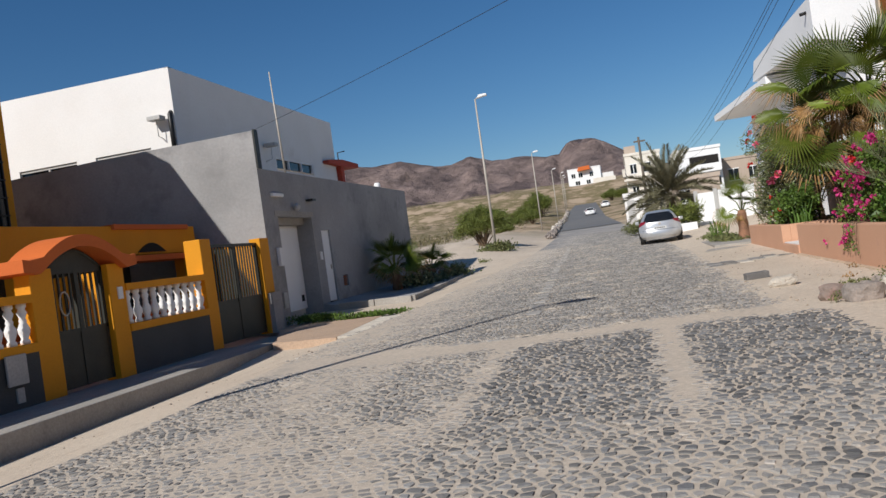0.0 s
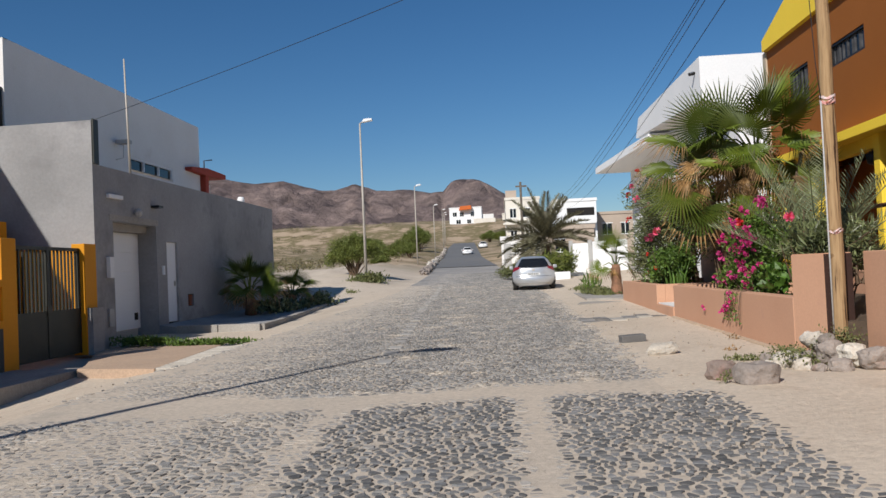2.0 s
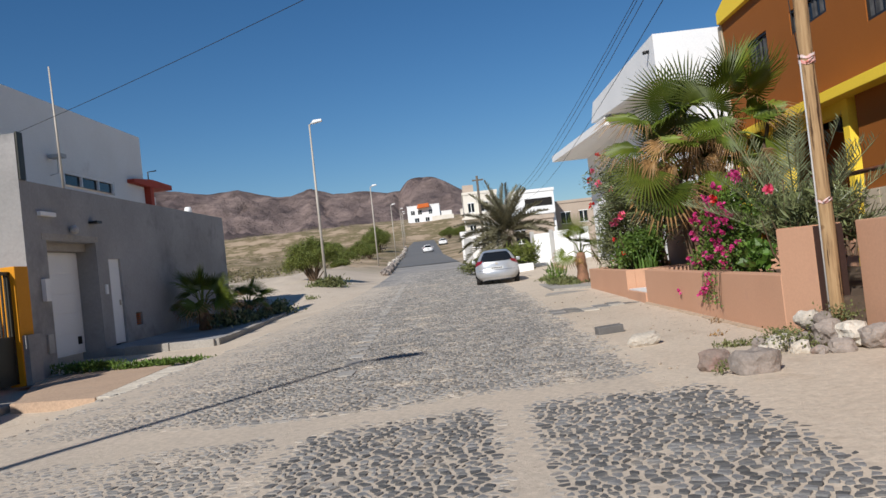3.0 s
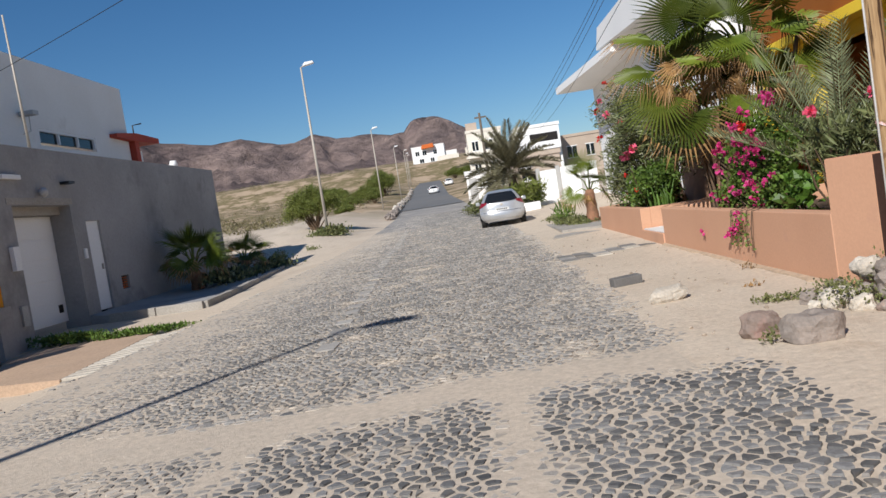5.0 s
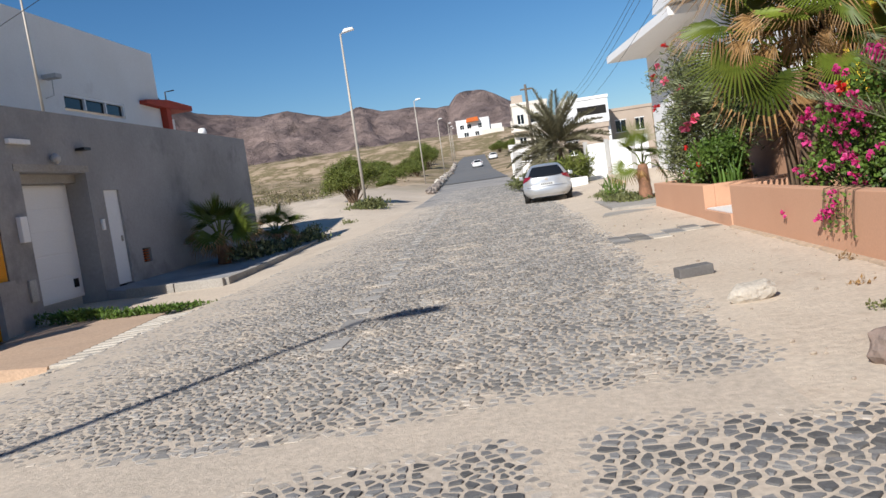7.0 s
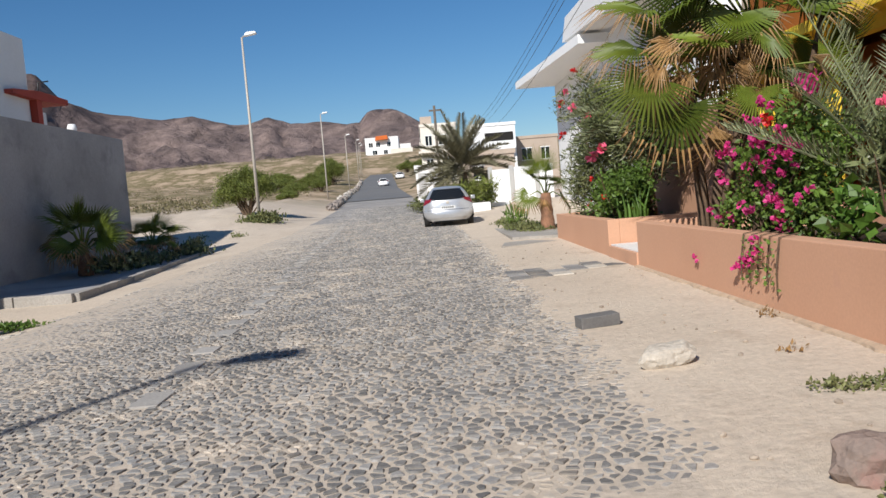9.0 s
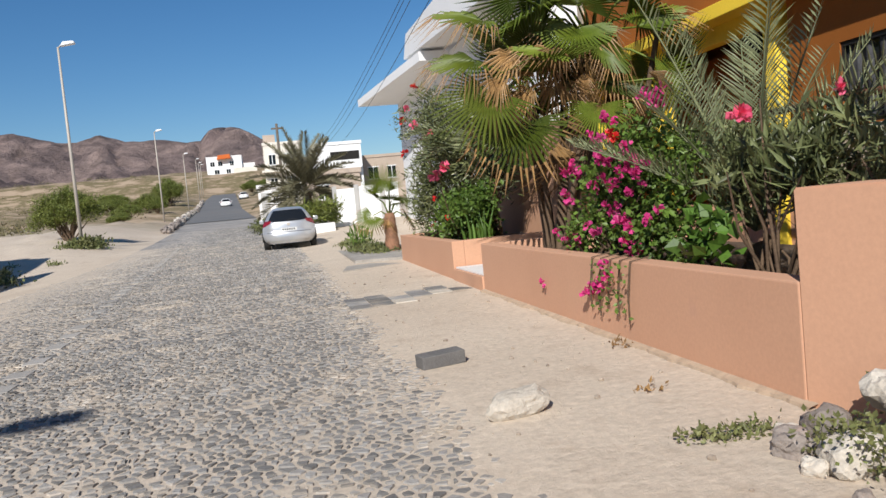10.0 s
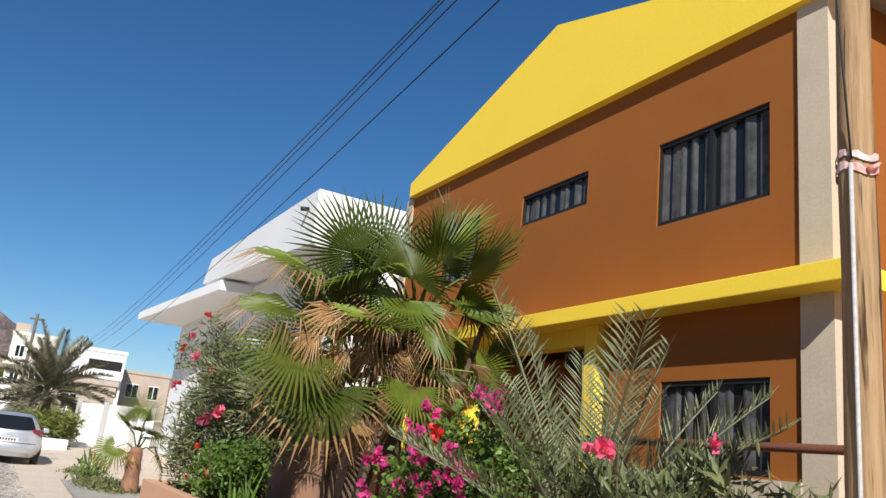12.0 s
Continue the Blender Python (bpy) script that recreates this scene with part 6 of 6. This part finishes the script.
M_palestone = material("pale_flat_stone", (0.41, 0.385, 0.35), (0.34, 0.32, 0.295), 2, 40, 0.85, bump=0.3, vary=0.12)
# ---- cobbles, set in sand ----
rng = np.random.default_rng(42)


def clip(poly, nx, ny, c):
    """The part of a polygon on the side nx * x + ny * y <= c."""
    out = []
    for (ax, ay), (bx, by) in zip(poly, poly[1:] + poly[:1]):
        da, db = nx * ax + ny * ay - c, nx * bx + ny * by - c
        if da <= 0:
            out.append((ax, ay))
        if da * db < 0:
            t = da / (da - db)
            out.append((ax + t * (bx - ax), ay + t * (by - ay)))
    return out


def buried(x, y):
    """How far the sand hides the stones at a place: 0 clear, 1 covered."""
    n = 0.5 + 0.5 * noise.noise((x * 0.55, y * 0.4, 1.0)) + 0.35 * noise.noise((x * 1.9, y * 1.6, 4.0))
    mid = 8.2 + 0.09 * x + 0.1 * math.sin(x * 1.7)
    cover = 1.2 * math.exp(-((y - mid) / 0.42) ** 2)
    if y < mid:
        cover += 0.95 * math.exp(-((x - 0.86) / 0.17) ** 2) * (0.25 + 0.75 * smooth(3.6, 4.6, y))
        cover += (0.3 + 0.7 * (n - 0.5)) * smooth(0.7, 1.25, -x) + 0.14 * (1 - smooth(3.2, 5.0, y)) * (1 - smooth(0.9, 1.7, x))
        cover += 0.6 * smooth(2.5, 2.85, x) + 0.55 * math.exp(-((x + 0.95) / 0.16) ** 2) * smooth(3.2, 4.4, y)
    else:
        cover += 0.85 * smooth(1.75, 2.6, x) + 0.42 * smooth(1.4, 2.8, -x) + 0.35 * smooth(2.8, 4.0, -x)
        cover += 0.35 * max(0, n - 0.62)
    return cover + 0.22 * (n - 0.5)


def paving(y0, y1, x0, x1, dx, dy, jit, gap):
    """Irregular stones that fit one another: the cell of each jittered point among its neighbours, drawn in by the joint."""
    nr, nc = int((y1 - y0) / dy), int((x1 - x0) / dx)
    pts = [[(x0 + (c + 0.5 * (r % 2) + rng.uniform(-jit, jit)) * dx, y0 + (r + rng.uniform(-jit, jit)) * dy + 0.03 * math.sin(c * dx * 2.1 + r * 0.6)) for c in range(nc)] for r in range(nr)]
    for r in range(nr):
        for c in range(1, nc - 1):
            px, py = pts[r][c]
            cov = buried(px, py) + rng.normal() * 0.1
            proud = 0.011 - 0.0138 * cov
            if proud < 0.0006 or rng.random() < 0.02:
                continue
            poly = [(-dx, -dy), (dx, -dy), (dx, dy), (-dx, dy)]
            for rr in range(max(0, r - 2), min(nr, r + 3)):
                for cc in range(max(0, c - 2), min(nc, c + 3)):
                    if rr == r and cc == c:
                        continue
                    qx, qy = pts[rr][cc][0] - px, pts[rr][cc][1] - py
                    d = math.hypot(qx, qy)
                    if d < 0.3 and d > 1e-6:
                        poly = clip(poly, qx / d, qy / d, d / 2 - gap * (0.6 + 0.8 * rng.random()))
                        if len(poly) < 3:
                            break
                if len(poly) < 3:
                    break
            if len(poly) >= 3:
                yield px, py, proud, poly


pieces, rest_v, rest_f, dusty_v, dusty_f, sandy_v, sandy_f = [], [], [], [], [], [], []


def lay(px, py, proud, poly, far=False):
    z = lerp(py, ROAD_Z) + 0.012 + 0.0003 * max(0, py - 10)
    n = len(poly)
    mx, my = sum(p[0] for p in poly) / n, sum(p[1] for p in poly) / n
    k = rng.uniform(0.8, 0.9)
    low = [(x, y, -0.012) for x, y in poly]
    top = [(mx + (x - mx) * k, my + (y - my) * k, proud * rng.uniform(0.65, 1.1)) for x, y in poly]
    f = [(i, (i + 1) % n, n + (i + 1) % n, n + i) for i in range(n)] + [tuple(range(n, 2 * n))]
    if 1.06 < px < 2.45 and 6.2 < py < 7.55 and len(pieces) < 300:
        pieces.append(((px, py, z), low + top, f))
        return
    vs, fs = (rest_v, rest_f) if (py < 8.6 and px > -0.95 and py > 3.9 + 0.7 * rng.normal()) else (dusty_v, dusty_f)
    if proud < 0.0052 + 0.0013 * rng.normal():
        vs, fs = sandy_v, sandy_f
    b = len(vs)
    vs.extend((px + x, py + y, z + h) for x, y, h in low + top)
    fs.extend(tuple(b + i for i in g) for g in f)


for args in ((-3.6, 8.5, -4.2, 2.85, 0.097, 0.067, 0.44, 0.0125), (8.4, 16.0, -4.35, 2.6, 0.09, 0.067, 0.44, 0.0125), (16.0, 26.0, -4.35, 2.6, 0.112, 0.09, 0.42, 0.017), (26.0, 43.5, -4.35, 2.6, 0.145, 0.118, 0.42, 0.023), (43.4, 62.0, -4.6, 1.9, 0.19, 0.16, 0.42, 0.03)):
    for s in paving(*args):
        lay(*s)
for v, f, mat, label in ((rest_v, rest_f, M_cobble, "dark irregular basalt cobbles bedded in sand"), (dusty_v, dusty_f, M_cobble_dusty, "dusty grey basalt cobbles bedded in sand"), (sandy_v, sandy_f, M_cobble_sandy, "basalt cobbles half buried under pale sand")):
    me = bpy.data.meshes.new("mesh")
    me.from_pydata(v, [], f)
    me.materials.append(mat)
    tagged(new("cobbles", me), label, "cobbles", kind="stuff")
patch = tagged(new("cobble_panel"), "panel of dark basalt cobbles in the street", "paving", kind="structure")
for at, v, f in pieces:
    me = bpy.data.meshes.new("mesh")
    me.from_pydata(v, [], f)
    me.materials.append(M_cobble)
    o = new("cobble", me)
    o.parent = patch
    o.location = at
# a single line of paler flat stones down the middle of the street
row_line = tagged(new("centre_line"), "line of pale flat stones down the street", "paving", kind="structure")
y = 11.0
while y < 42:
    x = -1.1 - 0.055 * (y - 12) * (1 if y < 28 else 0.9)
    l = rng.uniform(0.28, 0.5)
    z = lerp(y, ROAD_Z) + 0.012 + 0.0003 * max(0, y - 10)
    bm = box(bmesh.new(), x - 0.11, x + 0.11, y, y + l, z - 0.02, z + 0.016, 0.006)
    part("flat_stone", bm, M_palestone, row_line)
    y += l + rng.uniform(0.3, 0.7)
